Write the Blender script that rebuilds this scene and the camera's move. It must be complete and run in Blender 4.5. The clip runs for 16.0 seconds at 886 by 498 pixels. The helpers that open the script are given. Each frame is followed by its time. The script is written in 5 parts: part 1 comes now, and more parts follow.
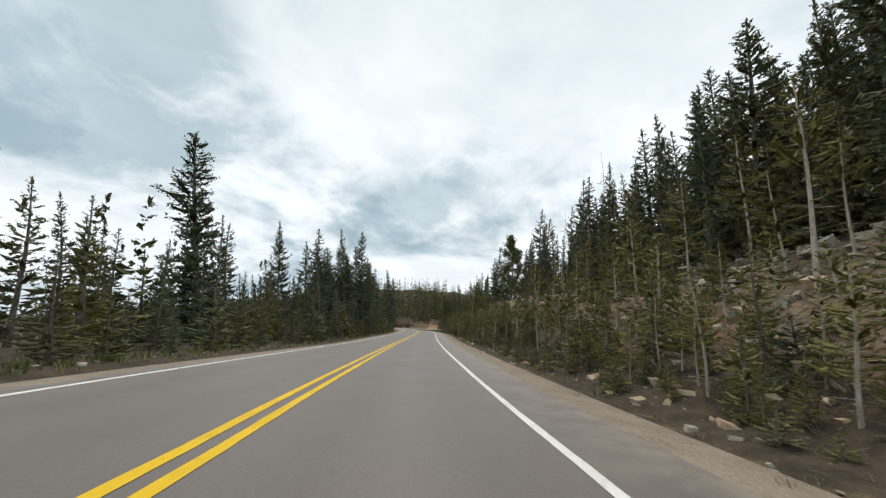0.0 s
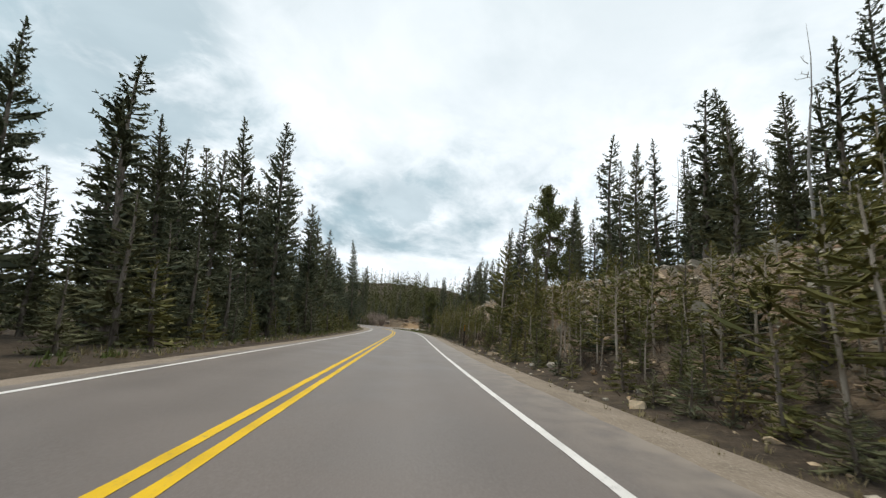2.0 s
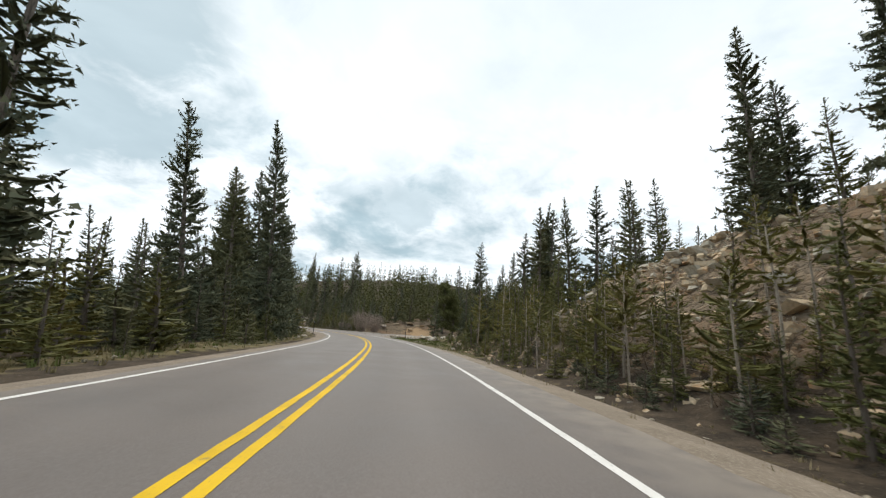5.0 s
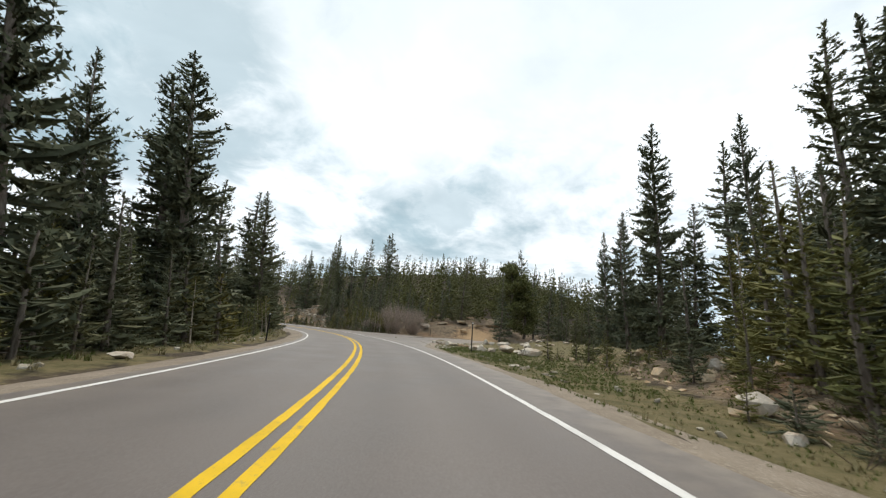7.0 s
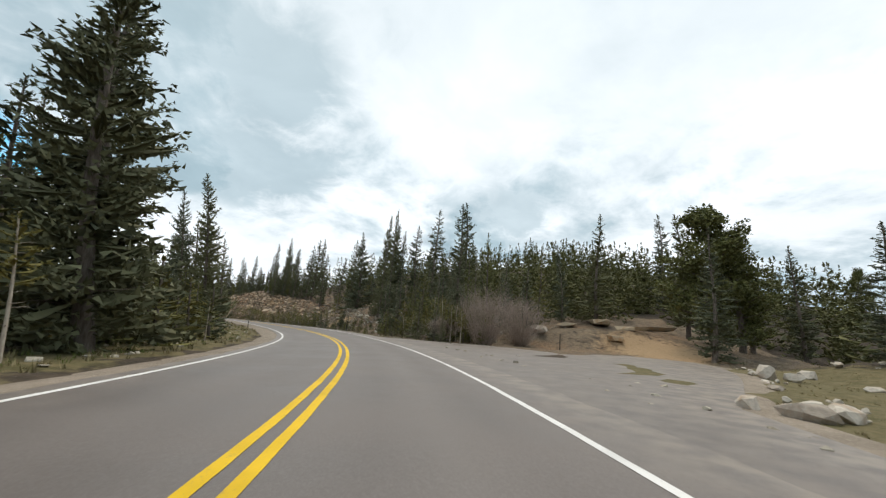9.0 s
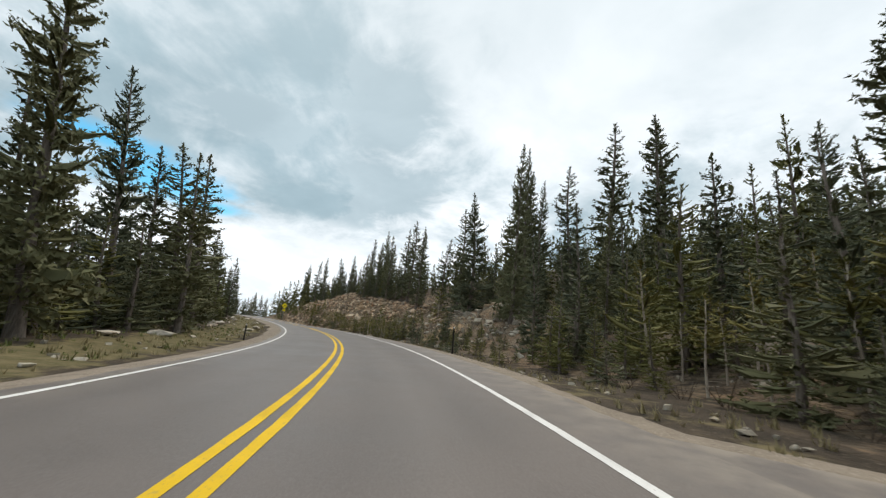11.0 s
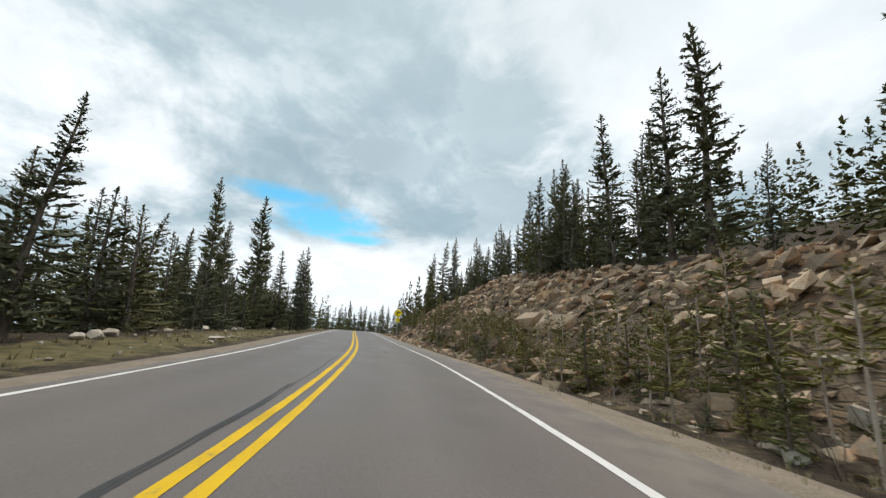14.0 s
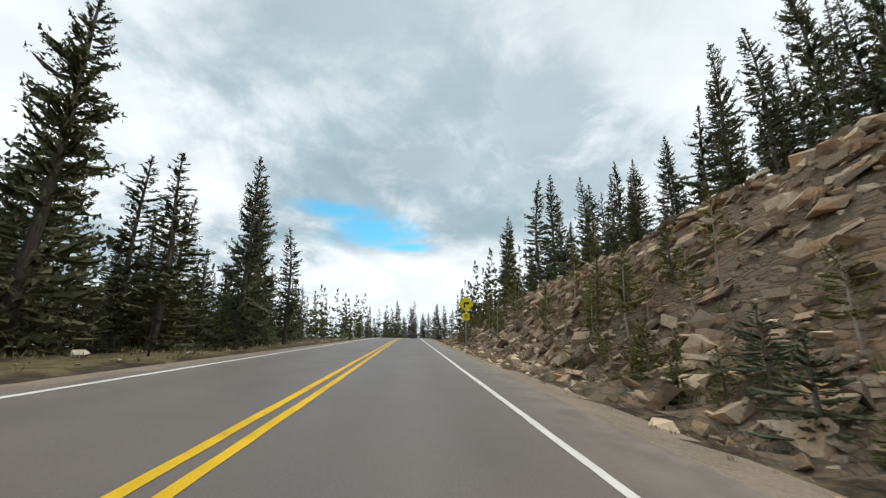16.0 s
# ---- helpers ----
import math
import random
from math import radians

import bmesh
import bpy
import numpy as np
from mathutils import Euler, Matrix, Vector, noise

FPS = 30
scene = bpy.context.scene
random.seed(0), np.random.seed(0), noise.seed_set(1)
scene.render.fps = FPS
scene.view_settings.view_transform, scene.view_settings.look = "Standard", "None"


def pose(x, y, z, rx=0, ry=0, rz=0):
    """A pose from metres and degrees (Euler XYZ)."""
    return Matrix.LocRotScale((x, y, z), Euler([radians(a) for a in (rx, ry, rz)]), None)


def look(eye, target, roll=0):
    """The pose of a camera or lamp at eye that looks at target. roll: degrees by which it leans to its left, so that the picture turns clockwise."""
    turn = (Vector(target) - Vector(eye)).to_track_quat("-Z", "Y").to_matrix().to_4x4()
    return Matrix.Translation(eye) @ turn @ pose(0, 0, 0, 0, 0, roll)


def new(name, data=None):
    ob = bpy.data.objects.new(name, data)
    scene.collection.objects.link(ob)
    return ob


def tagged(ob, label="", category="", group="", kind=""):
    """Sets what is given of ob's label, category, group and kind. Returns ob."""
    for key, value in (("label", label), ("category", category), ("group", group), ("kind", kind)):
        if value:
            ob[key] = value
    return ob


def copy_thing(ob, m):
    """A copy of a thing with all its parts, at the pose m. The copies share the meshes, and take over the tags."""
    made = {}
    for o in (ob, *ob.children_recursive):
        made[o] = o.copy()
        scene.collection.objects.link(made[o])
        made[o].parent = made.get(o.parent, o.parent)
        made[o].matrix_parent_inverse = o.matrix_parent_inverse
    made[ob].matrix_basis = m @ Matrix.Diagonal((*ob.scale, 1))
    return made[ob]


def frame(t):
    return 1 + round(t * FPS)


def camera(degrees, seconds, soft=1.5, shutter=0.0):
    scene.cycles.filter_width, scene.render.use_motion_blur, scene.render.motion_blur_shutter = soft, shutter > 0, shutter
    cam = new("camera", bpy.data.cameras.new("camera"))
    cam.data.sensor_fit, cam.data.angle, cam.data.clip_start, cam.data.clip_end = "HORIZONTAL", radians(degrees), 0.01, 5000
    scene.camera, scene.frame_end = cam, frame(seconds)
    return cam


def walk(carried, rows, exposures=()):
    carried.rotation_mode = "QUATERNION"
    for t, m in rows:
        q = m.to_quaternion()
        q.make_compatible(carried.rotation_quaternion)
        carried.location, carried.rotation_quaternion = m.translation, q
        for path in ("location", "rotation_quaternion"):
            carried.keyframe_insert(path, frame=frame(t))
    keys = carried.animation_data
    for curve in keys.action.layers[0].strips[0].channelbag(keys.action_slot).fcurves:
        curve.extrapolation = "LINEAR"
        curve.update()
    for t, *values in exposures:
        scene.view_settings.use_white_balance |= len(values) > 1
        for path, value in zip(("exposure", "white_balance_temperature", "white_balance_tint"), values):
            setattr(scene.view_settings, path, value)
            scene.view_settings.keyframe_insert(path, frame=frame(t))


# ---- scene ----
# ---- camera and its drive ----
cam = camera(101.0, 16.0, 1.3, 0.06)
# seconds, x, y, z, heading to the left, tilt up, roll
PATH = [
    (0.0, 0.21, 0.00, 1.15, 0.00, 12.32, 2.28),
    (0.5, -0.40, 7.91, 1.11, -1.67, 12.33, 2.54),
    (1.0, -0.85, 15.80, 1.09, -2.27, 12.61, 3.18),
    (1.5, -1.24, 23.63, 1.08, -2.54, 12.80, 3.94),
    (2.0, -1.56, 31.34, 1.07, -3.19, 12.52, 4.40),
    (2.5, -1.82, 38.93, 1.06, -3.48, 12.45, 4.09),
    (3.0, -2.03, 46.36, 1.08, -3.56, 12.85, 4.04),
    (3.5, -2.22, 53.62, 1.12, -3.89, 13.15, 4.31),
    (4.0, -2.35, 60.79, 1.18, -3.94, 13.46, 4.29),
    (4.5, -2.50, 67.99, 1.25, -3.47, 13.40, 4.10),
    (5.0, -2.74, 75.21, 1.32, -2.57, 13.27, 3.88),
    (5.5, -3.12, 82.45, 1.38, -1.31, 13.17, 3.73),
    (6.0, -3.67, 89.70, 1.43, 0.25, 13.09, 3.69),
    (6.5, -4.44, 96.96, 1.48, 2.03, 13.04, 3.78),
    (7.0, -5.46, 104.22, 1.51, 3.97, 12.99, 4.03),
    (7.5, -6.74, 111.45, 1.55, 6.18, 12.97, 3.89),
    (8.0, -8.34, 118.59, 1.58, 9.05, 12.83, 3.71),
    (8.5, -10.26, 125.62, 1.61, 11.72, 12.81, 3.61),
    (9.0, -12.57, 132.59, 1.65, 14.96, 12.97, 3.60),
    (9.5, -15.33, 139.47, 1.70, 18.69, 13.14, 3.71),
    (10.0, -18.59, 146.21, 1.77, 22.82, 13.29, 3.96),
    (10.5, -22.38, 152.75, 1.85, 27.29, 13.42, 4.36),
    (11.0, -26.73, 159.04, 1.95, 32.02, 13.54, 4.87),
    (11.5, -31.67, 165.04, 2.07, 36.94, 13.65, 5.35),
    (12.0, -37.04, 170.65, 2.19, 40.78, 13.73, 5.46),
    (12.5, -42.65, 175.86, 2.31, 43.64, 13.71, 5.23),
    (13.0, -48.40, 180.69, 2.43, 46.64, 13.72, 4.62),
    (13.5, -54.39, 185.21, 2.57, 49.53, 13.78, 3.85),
    (14.0, -60.58, 189.43, 2.71, 52.58, 13.94, 3.23),
    (14.5, -66.86, 193.29, 2.86, 55.24, 14.00, 2.71),
    (15.0, -73.21, 196.84, 3.01, 57.34, 13.96, 2.10),
    (15.5, -79.55, 200.13, 3.16, 58.84, 13.93, 1.34),
    (16.0, -85.96, 203.22, 3.31, 60.44, 14.11, 0.58),
]


def drive_pose(x, y, z, heading, tilt, roll):
    a, b = radians(heading), radians(tilt)
    ahead = Vector((-math.sin(a) * math.cos(b), math.cos(a) * math.cos(b), math.sin(b)))
    return look((x, y, z), Vector((x, y, z)) + ahead * 10, roll)


walk(cam, [(row[0], drive_pose(*row[1:])) for row in PATH], exposures=[(0.0, -0.05), (1.5, 0.0), (3.5, 0.12), (7.0, 0.15), (8.5, 0.10), (11.0, 0.0), (13.5, 0.0), (16.0, -0.06)])

# ---- world: broken overcast with a few blue gaps ----
SUN_HEADING, SUN_HEIGHT = 5.0, 64.0


def heading_vector(az, el):
    a, b = radians(az), radians(el)
    return Vector((-math.sin(a) * math.cos(b), math.cos(a) * math.cos(b), math.sin(b)))


class Nodes:
    """Short ways to add and link shader nodes."""

    def __init__(self, tree):
        self.t, self.n = tree, tree.nodes
        tree.nodes.clear()

    def add(self, kind, operation=None, data_type=None, blend_type=None, interpolation_type=None):
        node = self.n.new(kind)
        if operation:
            node.operation = operation
        if data_type:
            node.data_type = data_type
        if blend_type:
            node.blend_type = blend_type
        if interpolation_type:
            node.interpolation_type = interpolation_type
        return node

    def put(self, socket, value):
        if isinstance(value, bpy.types.NodeSocket):
            self.t.links.new(value, socket)
        else:
            socket.default_value = value

    def math(self, op, a, b=0.0, c=0.0, clamp=False):
        node = self.add("ShaderNodeMath", operation=op)
        node.use_clamp = clamp
        for i, v in enumerate((a, b, c)):
            self.put(node.inputs[i], v)
        return node.outputs[0]

    def vmath(self, op, a, b=(0, 0, 0)):
        node = self.add("ShaderNodeVectorMath", operation=op)
        self.put(node.inputs[0], a)
        self.put(node.inputs[1], b)
        return node

    def noise(self, vector, scale, detail=3.0, rough=0.55, distort=0.0):
        node = self.add("ShaderNodeTexNoise")
        if vector is not None:
            self.put(node.inputs["Vector"], vector)
        self.put(node.inputs["Scale"], scale)
        self.put(node.inputs["Detail"], detail)
        self.put(node.inputs["Roughness"], rough)
        self.put(node.inputs["Distortion"], distort)
        return node.outputs["Fac"]

    def noise_colour(self, vector, scale):
        node = self.add("ShaderNodeTexNoise")
        self.put(node.inputs["Vector"], vector)
        self.put(node.inputs["Scale"], scale)
        return node.outputs["Color"]

    def ramp(self, value, low, high, to_low=0.0, to_high=1.0):
        node = self.add("ShaderNodeMapRange", interpolation_type="SMOOTHSTEP")
        for i, v in enumerate((value, low, high, to_low, to_high)):
            self.put(node.inputs[i], v)
        return node.outputs[0]

    def mix(self, factor, a, b, kind="MIX"):
        node = self.add("ShaderNodeMix", data_type="RGBA", blend_type=kind)
        self.put(node.inputs[0], factor)
        for i, v in ((6, a), (7, b)):
            self.put(node.inputs[i], v if isinstance(v, bpy.types.NodeSocket) or len(v) == 4 else (*v, 1))
        return node.outputs[2]


world = bpy.data.worlds.new("world")
scene.world = world
world.use_nodes = True
w = Nodes(world.node_tree)
coord = w.add("ShaderNodeTexCoord").outputs["Generated"]
ray = w.vmath("NORMALIZE", coord).outputs[0]
split = w.add("ShaderNodeSeparateXYZ")
w.put(split.inputs[0], ray)
height = split.outputs[2]
lift = w.math("ADD", w.math("MAXIMUM", height, 0.0), 0.28)
flat = w.add("ShaderNodeCombineXYZ")
w.put(flat.inputs[0], w.math("DIVIDE", split.outputs[0], lift))
w.put(flat.inputs[1], w.math("DIVIDE", split.outputs[1], lift))
sheet = flat.outputs[0]
# where a cloud or a gap lies: nearness to a heading, made ragged by the noise
ragged = w.noise(sheet, 5.0, 6.0, 0.6, 0.4)


def near(az, el, wide, tall, rag=0.5, rim=1.05, core=0.45):
    """1 at a heading, falling to 0 at its rim, with a torn outline."""
    c = heading_vector(az, el)
    side, up = Vector((c.y, -c.x, 0)).normalized(), Vector((0, 0, 1))
    off = w.vmath("SUBTRACT", ray, tuple(c)).outputs[0]
    a = w.math("DIVIDE", w.vmath("DOT_PRODUCT", off, tuple(side)).outputs["Value"], math.sin(radians(wide)))
    b = w.math("DIVIDE", w.vmath("DOT_PRODUCT", off, tuple(up)).outputs["Value"], math.sin(radians(tall)))
    d = w.math("SQRT", w.math("ADD", w.math("MULTIPLY", a, a), w.math("MULTIPLY", b, b)))
    d = w.math("ADD", d, w.math("MULTIPLY", w.math("SUBTRACT", ragged, 0.5), rag * 2.6))
    return w.ramp(d, rim, core)


big = w.noise(sheet, 1.1, 6.0, 0.58, 0.6)
fine = w.noise(sheet, 3.4, 8.0, 0.6, 0.3)
cover = w.math("ADD", w.math("MULTIPLY", big, 0.65), w.math("MULTIPLY", fine, 0.35))
grey = w.ramp(cover, 0.40, 0.60)
for az, el, wide, tall, how in ((6, 20, 15, 6, 0.7), (60, 27, 14, 5, 0.85), (45, 21, 15, 8, 0.8), (46, 33, 15, 9, 0.8), (78, 38, 22, 9, 0.55), (-4, 27, 22, 6, 0.3)):
    grey = w.math("MAXIMUM", grey, w.math("MULTIPLY", near(az, el, wide, tall, 0.6), how))
for az, el, wide, tall, how in ((14, 39, 18, 14, 0.95), (-16, 42, 34, 20, 0.75), (-45, 34, 30, 22, 0.45), (12, 30, 16, 9, 0.6), (60, 8, 40, 8, 1.0), (0, 7, 14, 5, 0.9)):
    grey = w.math("MULTIPLY", grey, w.math("SUBTRACT", 1.0, w.math("MULTIPLY", near(az, el, wide, tall, 0.3), how)))
cloud = w.mix(grey, (1.06, 1.11, 1.15), (0.42, 0.555, 0.625))
cloud = w.mix(1.0, cloud, w.mix(w.ramp(w.noise(sheet, 2.3, 5.0, 0.55, 0.3), 0.36, 0.66), (0.89, 0.91, 0.92), (1.05, 1.05, 1.05)), "MULTIPLY")
cloud = w.mix(w.ramp(height, 0.35, 0.85), cloud, w.mix(0.5, cloud, (0.62, 0.72, 0.76)))
blue = near(72.0, 16.4, 8.0, 2.8, 0.8, 1.2, 0.25)
for az, el, wide, tall in ((77.5, 19.2, 7.0, 1.5), (66.0, 14.2, 5.0, 1.0)):
    blue = w.math("MAXIMUM", blue, near(az, el, wide, tall, 0.6, 1.3, 0.2))
sky = w.add("ShaderNodeTexSky")
sky.sky_type, sky.sun_disc = "NISHITA", False
sky.sun_elevation, sky.sun_rotation = radians(SUN_HEIGHT), radians(-SUN_HEADING)
air = w.mix(1.0, sky.outputs[0], (0.090, 0.205, 0.205), "MULTIPLY")
whole = w.mix(blue, cloud, air)
below = w.ramp(height, -0.03, 0.0)
whole = w.mix(below, (0.10, 0.11, 0.10), whole)
back = w.add("ShaderNodeBackground")
w.put(back.inputs[0], whole)
w.put(back.inputs[1], 1.0)
w.put(w.add("ShaderNodeOutputWorld").inputs[0], back.outputs[0])

sun = new("sun", bpy.data.lights.new("sun", "SUN"))
sun.data.energy, sun.data.angle, sun.data.color = 1.7, radians(22), (1.0, 0.86, 0.68)
sun.matrix_world = look(heading_vector(SUN_HEADING, SUN_HEIGHT) * 100, (0, 0, 0))

# ---- materials ----


def material(name, build, rough=0.9, bump=0.0, gloss=0.25):
    """A node material; build(t, place) returns colour, and perhaps height, roughness and metal."""
    m = bpy.data.materials.new(name)
    m.use_nodes = True
    t = Nodes(m.node_tree)
    place = t.add("ShaderNodeNewGeometry").outputs["Position"]
    made = build(t, place)
    colour, relief, coarse, metal = (*made, None, None, None)[:4] if isinstance(made, tuple) else (made, None, None, None)
    shader = t.add("ShaderNodeBsdfPrincipled")
    t.put(shader.inputs["Base Color"], colour)
    t.put(shader.inputs["Roughness"], rough if coarse is None else coarse)
    shader.inputs["Specular IOR Level"].default_value = gloss
    if metal is not None:
        t.put(shader.inputs["Metallic"], metal)
    if relief is not None and bump:
        node = t.add("ShaderNodeBump")
        node.inputs["Strength"].default_value = 0.6
        node.inputs["Distance"].default_value = bump
        t.put(node.inputs["Height"], relief)
        t.put(shader.inputs["Normal"], node.outputs[0])
    t.put(t.add("ShaderNodeOutputMaterial").inputs[0], shader.outputs[0])
    return m


def attribute(t, name):
    node = t.add("ShaderNodeAttribute")
    node.attribute_name = name
    return node.outputs["Fac"]


def island(t):
    return t.add("ShaderNodeNewGeometry").outputs["Random Per Island"]


def chance(t):
    return t.add("ShaderNodeObjectInfo").outputs["Random"]


def asphalt_build(t, p):
    grain = t.noise(p, 45.0, 4.0, 0.7)
    patchy = t.noise(p, 0.55, 4.0, 0.6)
    track = attribute(t, "track")
    c = t.mix(t.ramp(patchy, 0.3, 0.7), (0.098, 0.080, 0.072), (0.124, 0.102, 0.093))
    c = t.mix(t.math("MULTIPLY", track, 0.6), c, (0.168, 0.143, 0.130))
    c = t.mix(t.ramp(grain, 0.35, 0.75), c, t.mix(0.3, c, (0.28, 0.265, 0.25)))
    c = t.mix(t.ramp(t.noise(p, 90.0, 2.0), 0.62, 0.72), c, t.mix(0.5, c, (0.04, 0.04, 0.04)))
    c = t.mix(t.math("MULTIPLY", attribute(t, "dusty"), t.ramp(t.noise(p, 2.0, 4.0), 0.3, 0.7)), c, (0.27, 0.23, 0.19))
    return c, grain, t.ramp(patchy, 0.3, 0.7, 0.50, 0.60)


def paint_build(colour):
    def build(t, p):
        wear = t.ramp(t.noise(p, 7.0, 6.0, 0.7), 0.58, 0.74)
        spots = t.ramp(t.noise(p, 38.0, 3.0, 0.7), 0.60, 0.72)
        dirt = t.noise(p, 1.3, 4.0)
        c = t.mix(t.ramp(dirt, 0.35, 0.8), colour, tuple(v * 0.78 for v in colour))
        c = t.mix(t.math("MULTIPLY", t.math("MAXIMUM", wear, spots), 0.55), c, (0.16, 0.155, 0.15))
        return c, t.noise(p, 60.0), 0.7
    return build


def tar_build(t, p):
    return t.mix(t.noise(p, 9.0), (0.035, 0.035, 0.036), (0.07, 0.07, 0.07)), t.noise(p, 30.0), 0.6


def ground_build(t, p):
    rocky, grassy = attribute(t, "rocky"), attribute(t, "grassy")
    n1, n2, n3 = t.noise(p, 0.22, 5.0, 0.6), t.noise(p, 1.7, 5.0, 0.65), t.noise(p, 11.0, 4.0, 0.7)
    soil = t.mix(t.ramp(n2, 0.3, 0.7), (0.036, 0.028, 0.020), (0.085, 0.064, 0.045))
    soil = t.mix(t.ramp(n3, 0.55, 0.75), soil, (0.16, 0.130, 0.098))
    stone = t.mix(t.ramp(n2, 0.25, 0.75), (0.13, 0.098, 0.068), (0.25, 0.185, 0.120))
    stone = t.mix(t.ramp(n1, 0.45, 0.65), stone, (0.26, 0.155, 0.085))
    stone = t.mix(t.ramp(n3, 0.5, 0.62), stone, (0.13, 0.105, 0.08))
    cells = t.add("ShaderNodeTexVoronoi")
    cells.feature = "DISTANCE_TO_EDGE"
    warp = t.vmath("ADD", t.vmath("MULTIPLY", p, (1.0, 1.0, 1.9)).outputs[0], t.noise_colour(p, 1.4)).outputs[0]
    tint = t.add("ShaderNodeTexVoronoi")
    for node in (cells, tint):
        t.put(node.inputs["Vector"], warp)
        t.put(node.inputs["Scale"], 2.3)
        node.inputs["Randomness"].default_value = 1.0
    shade = t.add("ShaderNodeSeparateColor")
    t.put(shade.inputs[0], tint.outputs["Color"])
    stone = t.mix(t.math("MULTIPLY", shade.outputs[0], 0.35), stone, (0.36, 0.28, 0.19))
    stone = t.mix(t.math("MULTIPLY", shade.outputs[1], 0.45), stone, (0.10, 0.082, 0.066))
    crack = t.ramp(cells.outputs["Distance"], 0.06, 0.0)
    stone = t.mix(t.math("MULTIPLY", crack, 0.22), stone, (0.075, 0.06, 0.045))
    turf = t.mix(t.ramp(n2, 0.3, 0.7), (0.088, 0.080, 0.032), (0.178, 0.144, 0.075))
    turf = t.mix(t.ramp(n3, 0.5, 0.8), turf, (0.21, 0.175, 0.10))
    sandy = t.ramp(t.math("ADD", attribute(t, "sandy"), t.math("MULTIPLY", t.math("SUBTRACT", n2, 0.5), 0.8)), 0.35, 0.6)
    c = t.mix(t.ramp(t.math("ADD", rocky, t.math("MULTIPLY", t.math("SUBTRACT", n2, 0.5), 0.9)), 0.35, 0.6), soil, stone)
    c = t.mix(t.ramp(t.math("ADD", grassy, t.math("MULTIPLY", t.math("SUBTRACT", n2, 0.5), 0.9)), 0.35, 0.6), c, turf)
    c = t.mix(sandy, c, t.mix(t.ramp(n3, 0.35, 0.7), (0.41, 0.285, 0.165), (0.26, 0.178, 0.105)))
    rubble = t.math("MULTIPLY", t.math("MULTIPLY", rocky, t.math("SUBTRACT", 1.0, sandy)), t.math("ADD", t.math("MULTIPLY", t.ramp(cells.outputs["Distance"], 0.0, 0.16), 3.0), shade.outputs[2]))
    return c, t.math("ADD", t.math("ADD", n3, n2), rubble), 0.95


def gravel_build(t, p):
    n2, n3 = t.noise(p, 1.1, 5.0, 0.6), t.noise(p, 26.0, 4.0, 0.7)
    c = t.mix(t.ramp(n2, 0.3, 0.7), (0.205, 0.168, 0.130), (0.285, 0.235, 0.185))
    c = t.mix(t.ramp(n3, 0.5, 0.7), c, (0.42, 0.37, 0.31))
    c = t.mix(t.ramp(t.noise(p, 33.0, 3.0), 0.6, 0.72), c, (0.10, 0.08, 0.06))
    return c, n3, 0.95


def rock_build(light, dark, rust):
    def build(t, p):
        n, f = t.noise(p, 1.6, 5.0, 0.65), t.noise(p, 9.0, 6.0, 0.7)
        c = t.mix(t.ramp(t.math("ADD", t.math("MULTIPLY", chance(t), 0.5), t.math("MULTIPLY", island(t), 0.5)), 0.12, 0.72), dark, light)
        c = t.mix(t.ramp(n, 0.48, 0.68, 0.0, 0.85), c, rust)
        c = t.mix(t.ramp(f, 0.35, 0.7), c, t.mix(0.36, c, (0.07, 0.06, 0.05)))
        c = t.mix(t.ramp(t.noise(p, 21.0, 3.0), 0.6, 0.7), c, (0.40, 0.39, 0.34))
        return c, f, 0.9
    return build


def needles_build(dark, light, yellow):
    def build(t, p):
        r = island(t)
        c = t.mix(r, dark, light)
        c = t.mix(t.ramp(chance(t), 0.35, 1.0, 0.0, 0.55), c, yellow)
        c = t.mix(t.ramp(t.noise(p, 0.9, 3.0), 0.45, 0.75), c, t.mix(0.4, c, yellow))
        return c, None, 0.75
    return build


def bark_build(light, dark):
    def build(t, p):
        stretch = t.add("ShaderNodeMapping")
        t.put(stretch.inputs[0], p)
        stretch.inputs["Scale"].default_value = (14, 14, 2.2)
        n = t.noise(stretch.outputs[0], 1.0, 5.0, 0.7)
        c = t.mix(t.ramp(n, 0.3, 0.7), dark, light)
        return t.mix(t.ramp(chance(t), 0.4, 1.0, 0, 0.5), c, dark), n, 0.95
    return build


def plain_build(colour, tint=0.85, scale=6.0):
    def build(t, p):
        n = t.noise(p, scale, 4.0, 0.6)
        return t.mix(n, colour, tuple(v * tint for v in colour)), n, 0.55
    return build


ASPHALT = material("asphalt", asphalt_build, bump=0.004, gloss=0.5)
YELLOW = material("yellow_paint", paint_build((0.78, 0.50, 0.012)), bump=0.002)
WHITE = material("white_paint", paint_build((0.78, 0.77, 0.75)), bump=0.002)
TAR = material("tar", tar_build, bump=0.004)
GROUND = material("ground", ground_build, bump=0.08)
GRAVEL = material("gravel", gravel_build, bump=0.02)
ROCK = material("tan_rock", rock_build((0.60, 0.48, 0.33), (0.15, 0.116, 0.082), (0.48, 0.285, 0.140)), bump=0.03)
GREYROCK = material("grey_rock", rock_build((0.50, 0.455, 0.37), (0.16, 0.138, 0.110), (0.32, 0.25, 0.16)), bump=0.03)
SLABROCK = material("slab_rock", rock_build((0.80, 0.63, 0.45), (0.12, 0.090, 0.066), (0.62, 0.35, 0.19)), bump=0.03)
PALEROCK = material("pale_boulder", rock_build((0.62, 0.56, 0.48), (0.40, 0.34, 0.28), (0.48, 0.36, 0.26)), bump=0.03)
